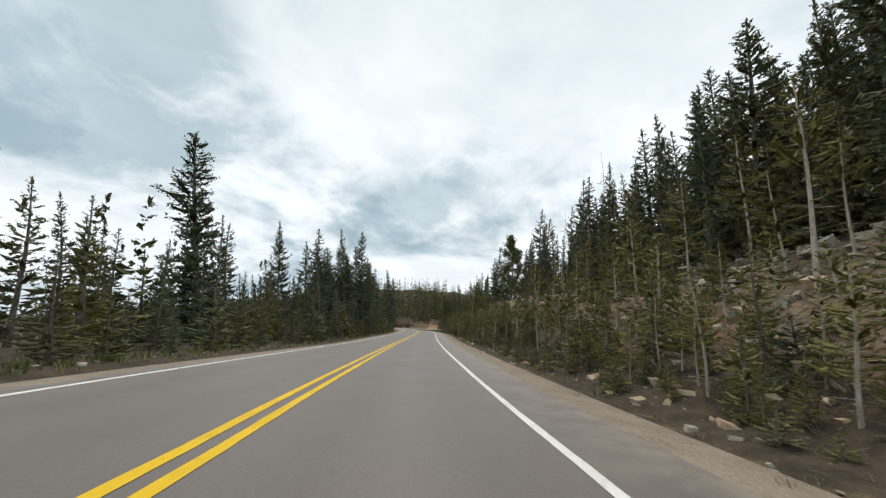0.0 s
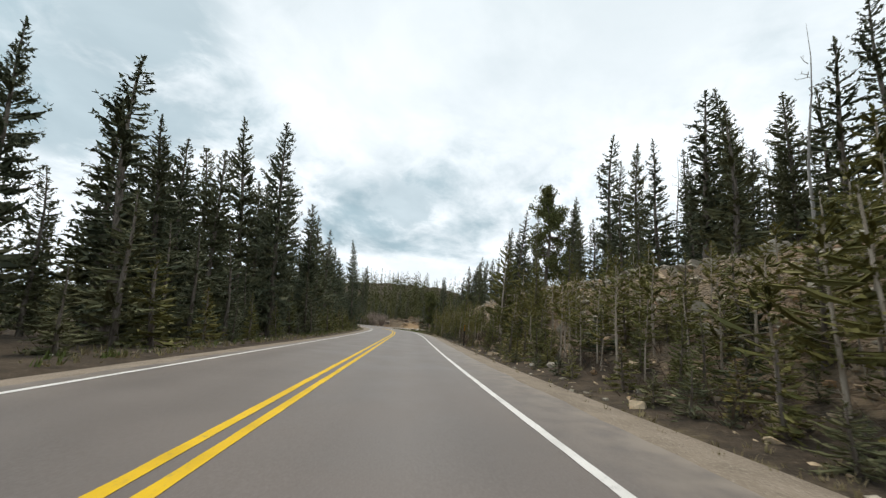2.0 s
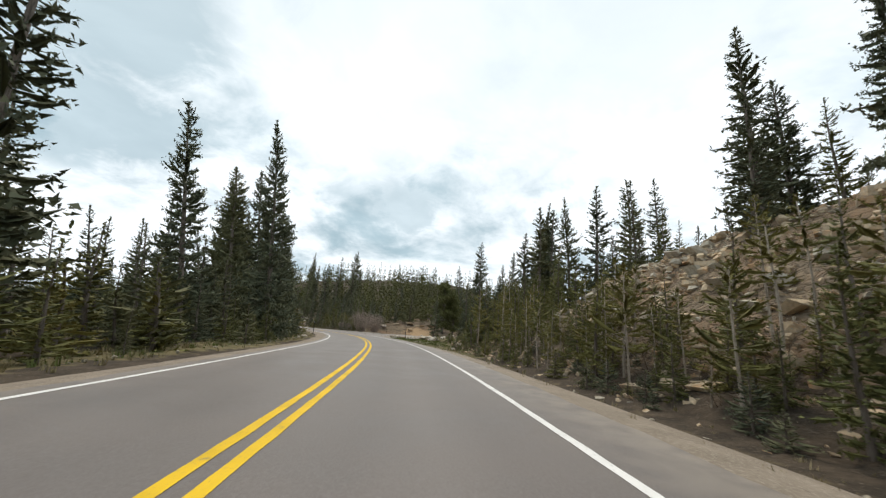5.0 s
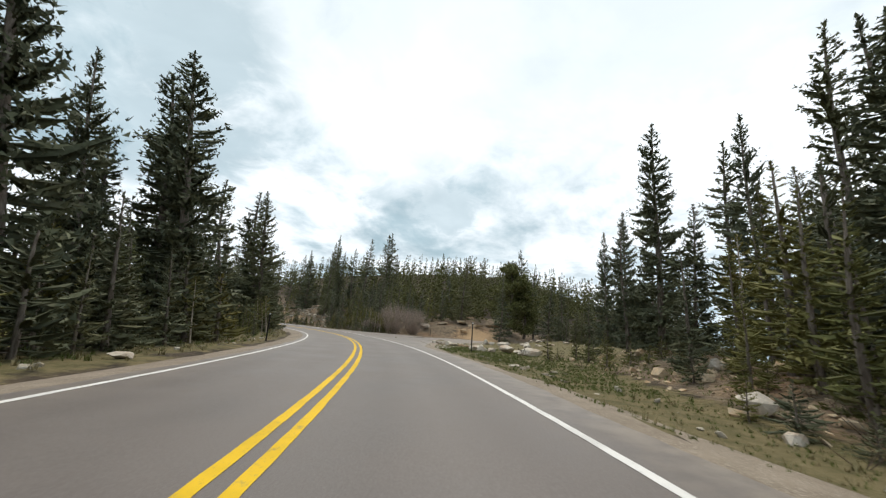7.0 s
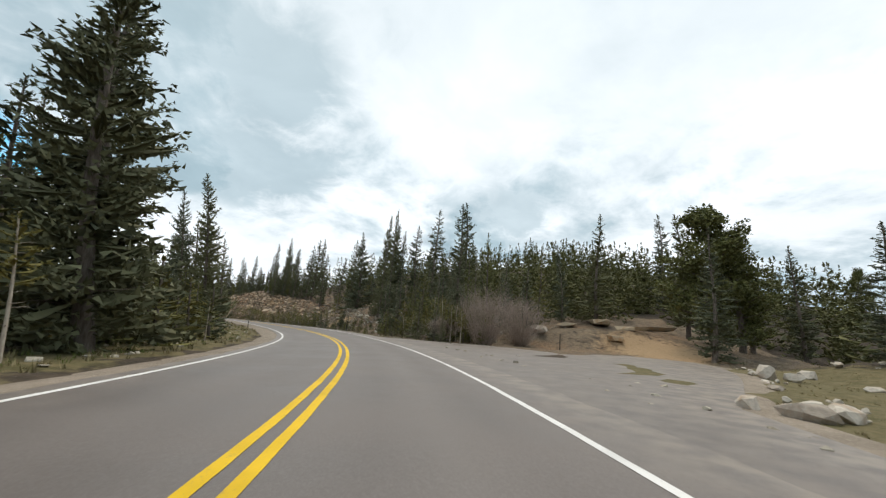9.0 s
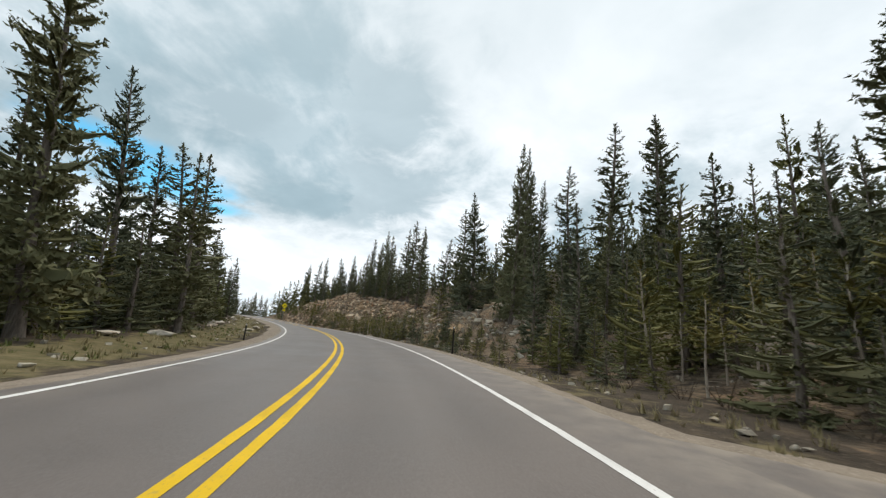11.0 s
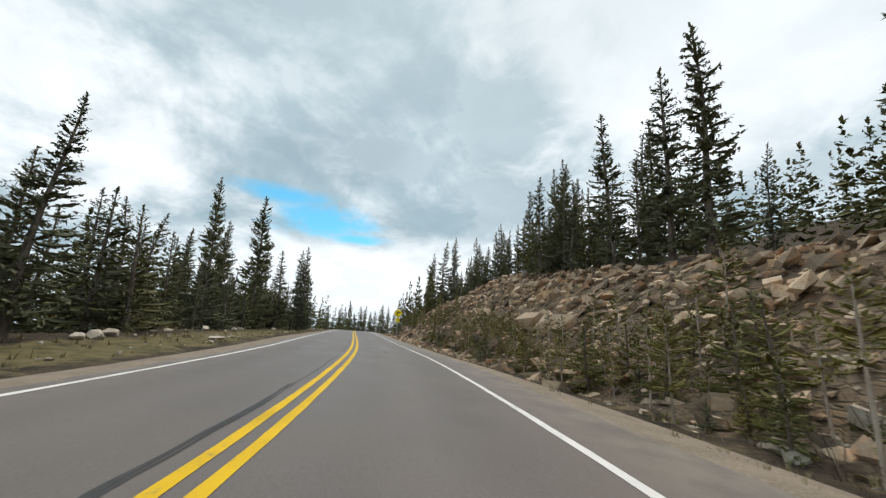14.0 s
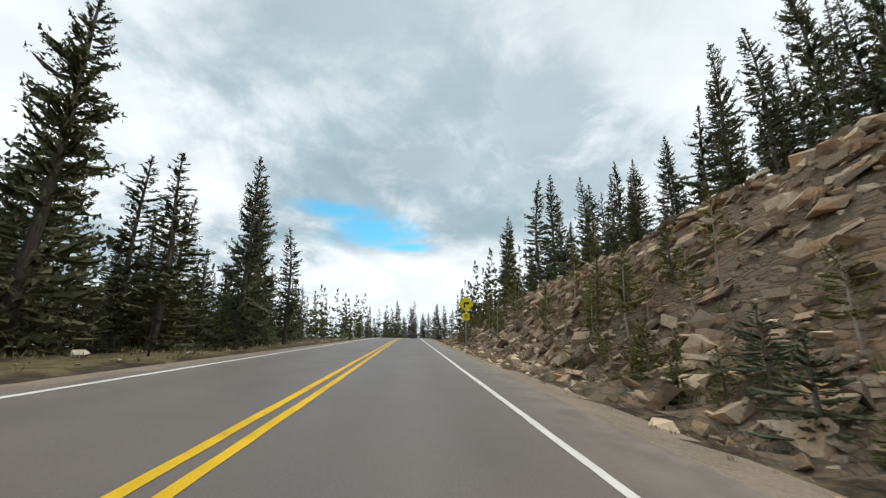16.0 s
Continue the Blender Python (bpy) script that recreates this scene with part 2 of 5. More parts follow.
SPRUCE = material("spruce_needles", needles_build((0.056, 0.066, 0.042), (0.150, 0.162, 0.098), (0.165, 0.155, 0.066)))
PINE = material("pine_needles", needles_build((0.066, 0.074, 0.026), (0.170, 0.174, 0.060), (0.195, 0.176, 0.054)))
YOUNG = material("young_needles", needles_build((0.076, 0.078, 0.026), (0.190, 0.180, 0.056), (0.235, 0.195, 0.056)))
FARWOOD = material("far_needles", needles_build((0.070, 0.074, 0.030), (0.160, 0.160, 0.060), (0.175, 0.158, 0.050)))
BARK = material("bark", bark_build((0.26, 0.22, 0.185), (0.085, 0.068, 0.055)), bump=0.02)
PALEBARK = material("pale_bark", bark_build((0.52, 0.45, 0.37), (0.28, 0.23, 0.18)), bump=0.01)
DEADWOOD = material("dead_wood", bark_build((0.42, 0.40, 0.37), (0.20, 0.185, 0.17)), bump=0.02)
TWIG = material("brown_twigs", bark_build((0.17, 0.125, 0.090), (0.065, 0.048, 0.036)))
SHRUBWOOD = material("bare_shrub", bark_build((0.44, 0.36, 0.30), (0.26, 0.20, 0.165)))
GRASS = material("dry_grass", needles_build((0.150, 0.130, 0.055), (0.34, 0.28, 0.16), (0.24, 0.21, 0.09)))
GREENGRASS = material("green_grass", needles_build((0.070, 0.098, 0.024), (0.155, 0.180, 0.050), (0.19, 0.18, 0.06)))
POSTMETAL = material("dark_post", plain_build((0.030, 0.026, 0.024), 0.6))
SIGNYELLOW = material("sign_yellow", plain_build((0.95, 0.76, 0.012), 0.95, 3.0))
SIGNBLACK = material("sign_black", plain_build((0.012, 0.012, 0.012), 0.8))
GALVANISED = material("galvanised", lambda t, p: (t.mix(t.noise(p, 12.0), (0.40, 0.40, 0.39), (0.28, 0.28, 0.27)), None, 0.5, 0.7))
REFLECTOR = material("white_reflector", plain_build((0.80, 0.80, 0.80), 0.92))
AMBER = material("amber_reflector", plain_build((0.85, 0.36, 0.02), 0.85))
POLEWOOD = material("pole_wood", bark_build((0.40, 0.37, 0.33), (0.25, 0.22, 0.19)), bump=0.005)

# ---- plan: the road's centre line, and the land beside it ----
# x, y, z of the centre line, and its bank in degrees (above 0: the left side lies lower)
ROAD = [
    (3.5, -60.0, 0.3, 0.0), (1.0, -30.0, 0.2, -0.8),
    (-1.65, -0.14, 0.04, -1.4), (-2.64, 15.72, -0.05, -0.5), (-3.30, 31.29, -0.11, 0.8), (-3.69, 46.32, -0.08, 0.4), (-3.97, 60.77, 0.02, 0.6), (-4.22, 75.15, 0.16, 0.2),
    (-5.01, 89.57, 0.28, 0.0), (-6.66, 104.02, 0.36, 0.4), (-9.48, 118.30, 0.43, 0.1), (-13.70, 132.18, 0.50, 0.0), (-19.71, 145.61, 0.61, 0.3), (-27.80, 158.23, 0.77, 1.2),
    (-37.92, 169.74, 1.00, 1.8), (-49.19, 179.67, 1.26, 1.0), (-61.34, 188.22, 1.57, -0.4), (-73.95, 195.42, 1.90, -1.6), (-86.71, 201.61, 2.25, -3.1),
    (-114.0, 214.1, 2.95, -2.0), (-141.0, 226.6, 3.6, -1.0), (-160.0, 236.5, 3.75, 0.0), (-178.0, 250.0, 3.4, 0.0), (-192.0, 270.0, 2.4, 0.0), (-199.0, 295.0, 1.0, 0.0),
]


def centre_line(points, step=1.0):
    """Stations every step metres along a smooth curve through the points; station 0 m is at the third point."""
    p = np.array(points, float)
    ext = np.vstack([2 * p[0] - p[1], p, 2 * p[-1] - p[-2]])
    out, zero = [], 0
    for i in range(1, len(ext) - 2):
        if i == 3:
            zero = len(out)
        a, b, c, d = ext[i - 1:i + 3]
        u = np.linspace(0, 1, 40, endpoint=False)[:, None]
        out.extend(0.5 * (2 * b + (c - a) * u + (2 * a - 5 * b + 4 * c - d) * u * u + (3 * b - a - 3 * c + d) * u ** 3))
    out = np.array(out)
    run = np.concatenate([[0], np.cumsum(np.hypot(*np.diff(out[:, :2], axis=0).T))])
    run -= run[zero]
    at = np.arange(math.ceil(run[0]), run[-1], step)
    line = np.stack([np.interp(at, run, out[:, k]) for k in range(4)], 1)
    for _ in range(6):
        line[1:-1] = (line[:-2] + 2 * line[1:-1] + line[2:]) / 4
    return at, line


AT, LINE = centre_line(ROAD)
AHEAD = np.gradient(LINE[:, :2], axis=0)
AHEAD /= np.linalg.norm(AHEAD, axis=1)[:, None]
RIGHT = np.stack([AHEAD[:, 1], -AHEAD[:, 0]], 1)


def place_of(s, d):
    """World x, y of a station s and a distance d to the right of the centre line."""
    x = np.interp(s, AT, LINE[:, 0]) + np.interp(s, AT, RIGHT[:, 0]) * d
    y = np.interp(s, AT, LINE[:, 1]) + np.interp(s, AT, RIGHT[:, 1]) * d
    return x, y


def road_of(x, y):
    """Station and distance to the right of world places."""
    x, y = np.atleast_1d(np.asarray(x, float)), np.atleast_1d(np.asarray(y, float))
    s, d = np.empty(len(x)), np.empty(len(x))
    for i in range(0, len(x), 4000):
        dx, dy = x[i:i + 4000, None] - LINE[:, 0], y[i:i + 4000, None] - LINE[:, 1]
        k = (dx * dx + dy * dy).argmin(1)
        j = np.arange(len(k))
        s[i:i + 4000] = AT[k]
        d[i:i + 4000] = dx[j, k] * RIGHT[k, 0] + dy[j, k] * RIGHT[k, 1]
    return s, d


def road_height(s, d):
    """Height of the banked carriageway."""
    return np.interp(s, AT, LINE[:, 2]) + np.tan(np.radians(np.interp(s, AT, LINE[:, 3]))) * np.clip(d, -6, 7)


# the cut slope on the right: where it begins, its height, its width, and the rise beyond it
CUT_S = [-60, 0, 60, 88, 102, 112, 122, 140, 152, 160, 167, 178, 192, 204, 222, 240, 262, 300, 330, 400]
CUT_TOE = [7.4, 7.4, 7.2, 7.2, 7.8, 8.8, 10.5, 16, 28, 24, 10, 8.5, 8.5, 8, 7, 6.4, 6.2, 6.6, 7, 8]
CUT_TOP_S = [-60, 0, 30, 45, 60, 88, 96, 104, 112, 122, 140, 152, 160, 178, 190, 199, 206, 213, 224, 232, 242, 250, 259, 278, 300, 330, 400]
CUT_TOP = [5.2, 5.2, 5.4, 5.6, 6.2, 6.7, 5.6, 2.6, 0.9, 0.5, 0.3, 0.8, 1.6, 1.6, 2.4, 3.9, 3.5, 4.6, 5.4, 6.3, 7.5, 7.4, 6.5, 5.3, 3.5, 2.0, 0.5]
CUT_WIDE = [11, 11, 10, 10, 8, 5.5, 5.5, 8, 8, 8, 9, 9, 9, 9, 9, 9.5, 9, 9, 9, 9]
CUT_RISE = [0.2, 0.2, 0.14, 0.10, 0.0, -0.03, -0.04, -0.04, 0.0, 0.06, 0.10, 0.12, 0.20, 0.22, 0.22, 0.2, 0.15, 0.06, 0.0, -0.03]


def smooth(u):
    u = np.clip(u, 0, 1)
    return u * u * (3 - 2 * u)


def waves(x, y, size, seed):
    """Cheap smooth unevenness between -1 and 1."""
    r = np.random.RandomState(seed)
    out = 0
    for k in range(5):
        a, f, q = r.uniform(0, 6.28), (1.9 ** k) / size, r.uniform(0, 6.28, 2)
        u, v = x * math.cos(a) + y * math.sin(a), -x * math.sin(a) + y * math.cos(a)
        out = out + np.sin(u * f * 6.28 + q[0] + 1.3 * np.sin(v * f * 4.1 + q[1])) * 0.55 ** k
    return out / 1.9


def land(s, d, x, y):
    """Height of the land at station s, distance d, place x, y; and how rocky and grassy it is."""
    toe, wide, rise = (np.interp(s, CUT_S, v) for v in (CUT_TOE, CUT_WIDE, CUT_RISE))
    top = np.interp(s, CUT_TOP_S, CUT_TOP)
    base = road_height(s, d)
    ditch = -0.05 - 0.35 * smooth((d - 5.0) / 1.6) * (1 - smooth((s - 108) / 14) * smooth((178 - s) / 8))
    u = (d - toe) / wide
    far = np.maximum(d - toe - wide, 0)
    right = ditch + (top + 0.4) * smooth(np.clip(u, 0, 1) * 0.92 + 0.02) * (u > 0) + rise * np.minimum(far, 90) - 0.12 * np.maximum(far - 90, 0)
    right = right + 3.5 * smooth((d - 32) / 40) * smooth((s - 168) / 20) * smooth((320 - s) / 60)
    right = np.where((s > 112) & (s < 168) & (d > 30), right - 0.16 * (d - 30) * smooth((s - 112) / 10) * smooth((168 - s) / 14), right)
    right += (smooth((d - 7) / 4) * 0.22 * waves(x, y, 6, 3) + smooth((d - 12) / 10) * 0.5 * waves(x, y, 19, 4)) * np.clip(0.35 + top / 5, 0, 1.2)
    e = -d
    left = -0.06 - 0.12 * smooth((e - 4.5) / 3) + np.interp(s, [130, 165, 230, 260], [0, 0.28, 0.2, 0]) * smooth((e - 6) / 3)
    left = left - 0.05 * np.maximum(e - 9, 0) - 0.10 * np.maximum(e - 22, 0) + 0.14 * np.maximum(e - 220, 0) + smooth((e - 7) / 5) * 0.22 * waves(x, y, 8, 5)
    z = base + np.where(d > 0, right, left)
    z = np.where(np.abs(d + 0.3) < 4.6, base - 0.25, z)
    rocky = np.where(d > 0, smooth((u + np.where(s < 112, -0.12, 0.1)) / 0.25) * smooth((1.25 - u) / 0.35) * np.clip(top / 3.2, 0, 1), 0.0)
    rocky = np.maximum(rocky, np.where((s > 158) & (s < 235) & (d > 8) & (d < 30), 0.45, 0))
    rocky = np.maximum(rocky, 0.75 * smooth((s - 100) / 4) * smooth((126 - s) / 5) * smooth((u + 0.05) / 0.2) * smooth((2.2 - u) / 0.6))
    rocky = np.maximum(rocky, np.where((s > 150) & (s < 182) & (d > 13) & (d < 44), 0.6, 0))
    grassy = np.where(d < 0, smooth((e - 4.6) / 1.0) * smooth((10.5 - e) / 3) * np.interp(s, [0, 60, 100, 160, 260], [0.15, 0.3, 0.7, 0.75, 0.6]),
                      smooth((d - 4.5) / 1.0) * np.where((s > 100) & (s < 152), smooth((np.interp(s, [100, 118, 132], [9.5, 11.5, 34]) - d) / np.interp(s, [118, 132], [2, 10])) * 0.8, 0.5 * smooth((8.3 - d) / 2)))
    return z, rocky, grassy


def sandiness(s, d):
    """Bare tan soil: a slide beside the road, the bank behind the pull-out, the crumbling top of the cut."""
    out = 0.0
    for s0, d0, ws, wd, much in ((199.0, 11.6, 2.0, 2.2, 1.0), (233, 13.5, 5, 1.2, 1.0), (158, 27, 6, 5, 0.75), (171, 17, 5, 6, 0.6)):
        out = np.maximum(out, much * np.exp(-((s - s0) / ws) ** 2 - ((d - d0) / wd) ** 2))
    return out


def ground_at(x, y):
    s, d = road_of(x, y)
    return land(s, d, np.atleast_1d(x), np.atleast_1d(y))[0]


# ---- mesh helpers ----


def mesh_of(name, verts, faces, mats=(), flat=True):
    """A mesh from arrays; faces all have the same number of corners."""
    verts, faces = np.asarray(verts, np.float32), np.asarray(faces, np.int32)
    me = bpy.data.meshes.new(name)
    me.vertices.add(len(verts))
    me.vertices.foreach_set("co", verts.ravel())
    n = faces.shape[1]
    me.loops.add(faces.size)
    me.loops.foreach_set("vertex_index", faces.ravel())
    me.polygons.add(len(faces))
    me.polygons.foreach_set("loop_start", np.arange(0, faces.size, n, dtype=np.int32))
    me.polygons.foreach_set("use_smooth", np.full(len(faces), not flat))
    for m in mats:
        me.materials.append(m)
    me.update(calc_edges=True)
    return me


def mark(me, name, values):
    me.attributes.new(name, "FLOAT", "POINT").data.foreach_set("value", np.asarray(values, np.float32))


def part(name, mesh, parent, label=""):
    ob = new(name, mesh)
    ob.parent = parent
    return tagged(ob, label)


def bm_mesh(name, bm, mat):
    me = bpy.data.meshes.new(name)
    bm.to_mesh(me)
    bm.free()
    me.materials.append(mat)
    return me


def grid_faces(rows, cols):
    i = np.arange(rows - 1)[:, None] * cols + np.arange(cols - 1)
    return np.stack([i, i + 1, i + cols + 1, i + cols], -1).reshape(-1, 4)


def strip(name, s0, s1, edges, mat, lift=0.0, step=1.0, wobble=0.0, height=None):
    """A ribbon along the road between station s0 and s1; edges: distances across it (numbers or functions of s)."""
    s = np.arange(s0, s1 + step * 0.5, step)
    cols = []
    for k, e in enumerate(edges):
        d = e(s) if callable(e) else np.full(len(s), float(e))
        if wobble and k in (0, len(edges) - 1):
            d = d + wobble * waves(s, s * 0.3, 3.1, 40 + k) + wobble * 0.5 * waves(s, s * 0.2, 0.9, 50 + k)
        x, y = place_of(s, d)
        z = road_height(s, d) + (lift if height is None else height[k])
        cols.append(np.stack([x, y, z], 1))
    v = np.stack(cols, 1).reshape(-1, 3)
    f = grid_faces(len(s), len(edges))
    me = mesh_of(name, v, f, [mat], flat=False)
    return me, s, v


# ---- ground: one sheet to the horizon ----
def axis_of(low, high, step):
    near_part = np.arange(low, high + 0.1, step)
    out = np.cumsum(np.geomspace(2, 420, 22))
    return np.concatenate([(low - out)[::-1], near_part, high + out])


gx, gy = axis_of(-175, 75, 1.45), axis_of(-45, 290, 1.45)
X, Y = np.meshgrid(gx, gy)
sx, dx_ = road_of(X.ravel(), Y.ravel())
Z, rocky, grassy = land(sx, dx_, X.ravel(), Y.ravel())
edge = np.hypot(X.ravel() + 50, Y.ravel() - 120)
Z = np.where(edge > 260, Z - 0.05 * (np.minimum(edge, 2500) - 260), Z)
Z = np.maximum(Z, -140)
ground_mesh = mesh_of("ground", np.stack([X.ravel(), Y.ravel(), Z], 1), grid_faces(len(gy), len(gx)), [GROUND], flat=False)
mark(ground_mesh, "rocky", rocky)
mark(ground_mesh, "grassy", grassy)
mark(ground_mesh, "sandy", sandiness(sx, dx_))
ground = tagged(new("ground", ground_mesh), "stony forest ground with needles, scree and dry grass", "ground", kind="structure")

# ---- road ----
S0, S1 = -58, float(AT[-1]) - 4
LEFT_EDGE, LEFT_LINE, RIGHT_LINE = -3.75, -3.36, 3.55
right_edge = lambda s: np.interp(s, [-60, 95, 110, 120, 170, 260, 400], [4.75, 4.8, 4.5, 4.9, 4.9, 4.8, 4.6])
me, s_, v_ = strip("road", S0, S1, [lambda s: np.full(len(s), LEFT_EDGE), -3.0, -2.5, -1.75, -1.0, -0.4, 0.0, 0.5, 1.1, 1.85, 2.6, 3.1, 3.6, right_edge], ASPHALT, 0.0, 0.5, 0.07)
mark(me, "track", np.tile([0.5, 0.6, 0.35, 0.8, 0.35, 0.6, 0.5, 0.45, 0.05, 0.75, 0.05, 0.4, 0.5, 0.7], len(s_)))
mark(me, "dusty", np.tile([0.6, 0.2, 0, 0, 0, 0, 0, 0, 0, 0, 0, 0, 0.15, 0.9], len(s_)))
road = tagged(new("road", me), "two-lane grey asphalt mountain road with worn wheel tracks", "road", kind="structure")
for name, mat, d0, wide, label in (("yellow_line", YELLOW, -0.09, 0.13, ""), ("yellow_line", YELLOW, 0.20, 0.13, ""),
                                   ("white_line", WHITE, LEFT_LINE, 0.115, ""), ("white_line", WHITE, RIGHT_LINE, 0.125, "")):
    me, _, _ = strip(name, S0, S1, [d0 - wide / 2, d0 + wide / 2], mat, 0.005, 0.25, 0.008)
    part(name, me, road, label)
for s0, s1, d0, wide in ((196, 224, -0.36, 0.035), (206, 216, -0.42, 0.06), (120, 131, 0.27, 0.03), (225, 238, -0.35, 0.03)):
    me, _, _ = strip("tar_seam", s0, s1, [lambda s, d0=d0, wide=wide: d0 - wide / 2 + 0.03 * waves(s, s, 4, 8), lambda s, d0=d0, wide=wide: d0 + wide / 2 + 0.03 * waves(s, s, 4, 8)], TAR, 0.004, 0.25, 0.01)
    part("tar_seam", me, road)
# the lengthwise crack and the seam across
me, _, _ = strip("crack", 226.3, 228.6, [lambda s: 1.62 - 0.02 + 0.05 * waves(s, s, 1.1, 9), lambda s: 1.62 + 0.02 + 0.05 * waves(s, s, 1.1, 9)], TAR, 0.004, 0.1, 0.008)
part("crack", me, road)

# shoulders of gravel that dip under the land
for name, edges, heights in (("shoulder_right", [lambda s: right_edge(s) - 0.25, lambda s: right_edge(s) + 0.5, lambda s: right_edge(s) + 1.3, lambda s: right_edge(s) + 2.4], (-0.012, -0.05, -0.16, -0.55)),
                             ("shoulder_left", [LEFT_EDGE + 0.2, LEFT_EDGE - 0.35, LEFT_EDGE - 1.1, LEFT_EDGE - 2.0], (-0.012, -0.03, -0.12, -0.45))):
    me, _, _ = strip(name, S0, S1, edges, GRAVEL, 0, 0.5, 0.10, heights)
    tagged(new(name, me), "brown gravel road shoulder", "shoulder", kind="structure")

# paved pull-out beside the bend
PULL_S = [127, 132, 136, 140, 143, 146, 150, 154, 157, 160, 163, 168]
PULL_D = [4.6, 5.2, 6.6, 8.2, 12.0, 16.0, 21.0, 24.0, 22.0, 16.0, 9.0, 4.6]
outer = lambda s: np.interp(s, PULL_S, PULL_D)
share = [0, 0.2, 0.4, 0.6, 0.8, 1.0]
edges = [lambda s, k=k: 4.3 + (outer(s) - 4.3) * k for k in share]
me, s_, v_ = strip("pullout", 127, 168, edges, ASPHALT, -0.008, 0.5, 0.0)
mark(me, "track", np.full(len(v_), 0.2))
mark(me, "dusty", np.tile([0.2, 0.35, 0.4, 0.6, 0.9, 1.0], len(s_)))
tagged(new("pullout", me), "grey asphalt pull-out dusted with gravel", "pavement", kind="structure")
edges = [lambda s, k=k: outer(s) - 0.5 + k for k in (0, 1.2, 2.6, 4.5)]
me, _, _ = strip("pullout_verge", 126, 169, edges, GRAVEL, 0, 0.5, 0.35, (-0.02, -0.03, -0.16, -0.9))
tagged(new("pullout_verge", me), "sandy gravel edge of the pull-out", "verge", kind="structure")

# ---- rocks ----


def rock_mesh(name, seed, mat, slab=0.6, points=14, block=False):
    """An angular stone about one metre across, with its foot at z = -0.3."""
    r = np.random.RandomState(seed)
    bm = bmesh.new()
    p = r.normal(size=(points, 3))
    p /= np.linalg.norm(p, axis=1)[:, None]
    if block:
        p = np.array([(i, j, k) for i in (-1, 1) for j in (-1, 1) for k in (-1, 1)], float) * 0.85 + r.normal(0, 0.13, (8, 3))
        p[:4, 2] += r.uniform(-0.3, 0.3)
        p[::2, 1] += r.uniform(-0.35, 0.35)
        points = 8
    p *= r.uniform(0.8, 1.05, (points, 1)) * np.array([0.55, 0.45, 0.42 * slab])
    for v in p:
        bm.verts.new(v)
    hull = bmesh.ops.convex_hull(bm, input=bm.verts)
    bmesh.ops.delete(bm, geom=[g for g in hull["geom_interior"] if isinstance(g, bmesh.types.BMVert)], context="VERTS")
    bmesh.ops.recalc_face_normals(bm, faces=bm.faces)
    return bm_mesh(name, bm, mat)


def arrays_of(me):
    me.calc_loop_triangles()
    v = np.empty(len(me.vertices) * 3)
    me.vertices.foreach_get("co", v)
    f = np.empty(len(me.loop_triangles) * 3, np.int32)
    me.loop_triangles.foreach_get("vertices", f)
    return v.reshape(-1, 3), f.reshape(-1, 3)


def turn_about(axis, a):
    c, s = math.cos(a), math.sin(a)
    return np.array({"x": [[1, 0, 0], [0, c, -s], [0, s, c]], "y": [[c, 0, s], [0, 1, 0], [-s, 0, c]], "z": [[c, -s, 0], [s, c, 0], [0, 0, 1]]}[axis])


def scatter(name, shapes, spots, mat, label, category):
    """One joined object of many small things; spots: x, y, z, size, tilt, turn."""
    vs, fs, base = [], [], 0
    for k, (x, y, z, size, tilt, turn) in enumerate(spots):
        v, f = shapes[k % len(shapes)]
        v = v @ (turn_about("z", turn) @ turn_about("x", tilt)).T * size + (x, y, z)
        vs.append(v)
        fs.append(f + base)
        base += len(v)
    ob = new(name, mesh_of(name, np.vstack(vs), np.vstack(fs), [mat]))
    return tagged(ob, label, category, kind="stuff")


rng = np.random.RandomState(7)
rock_shapes = [rock_mesh("rock", 100 + k, ROCK, (0.45, 0.6, 0.9, 0.35)[k % 4], 12, k % 2 == 0) for k in range(8)]
grey_shapes = [rock_mesh("rock", 130 + k, GREYROCK, (0.35, 0.55, 0.8)[k % 3], 12, k % 2 == 0) for k in range(6)]
slab_shapes = [rock_mesh("rock", 190 + k, SLABROCK, (0.3, 0.45, 0.6)[k % 3], 12, k % 3 != 2) for k in range(6)]
pale_shapes = [rock_mesh("boulder", 160 + k, PALEROCK, (0.65, 0.9, 1.1)[k % 3], 18) for k in range(6)]
rock_arrays, grey_arrays = [arrays_of(m) for m in rock_shapes], [arrays_of(m) for m in grey_shapes]


def slope_spots(count, s0, s1, d0, d1, size0, size1, seed):
    r = np.random.RandomState(seed)
    s, d = r.uniform(s0, s1, count), r.uniform(0, 1, count)
    d = d0 + (d1 - d0) * d
    d = d + np.interp(s, CUT_S, CUT_TOE)
    keep = (sandiness(s, d) < 0.45) | (size1 < 0.7) | (s > 206) | (s < 110)
    s, d = s[keep], d[keep]
    count = len(s)
    x, y = place_of(s, d)
    z = ground_at(x, y)
    size = size0 * (size1 / size0) ** (r.uniform(0, 1, count) ** 2.2)
    yaw = np.interp(s, AT, np.arctan2(-AHEAD[:, 0], AHEAD[:, 1]))
    return [(x[i], y[i], z[i] + size[i] * 0.08, size[i], r.normal(0.45, 0.35), yaw[i] + r.normal(1.35, 0.6)) for i in range(count)]


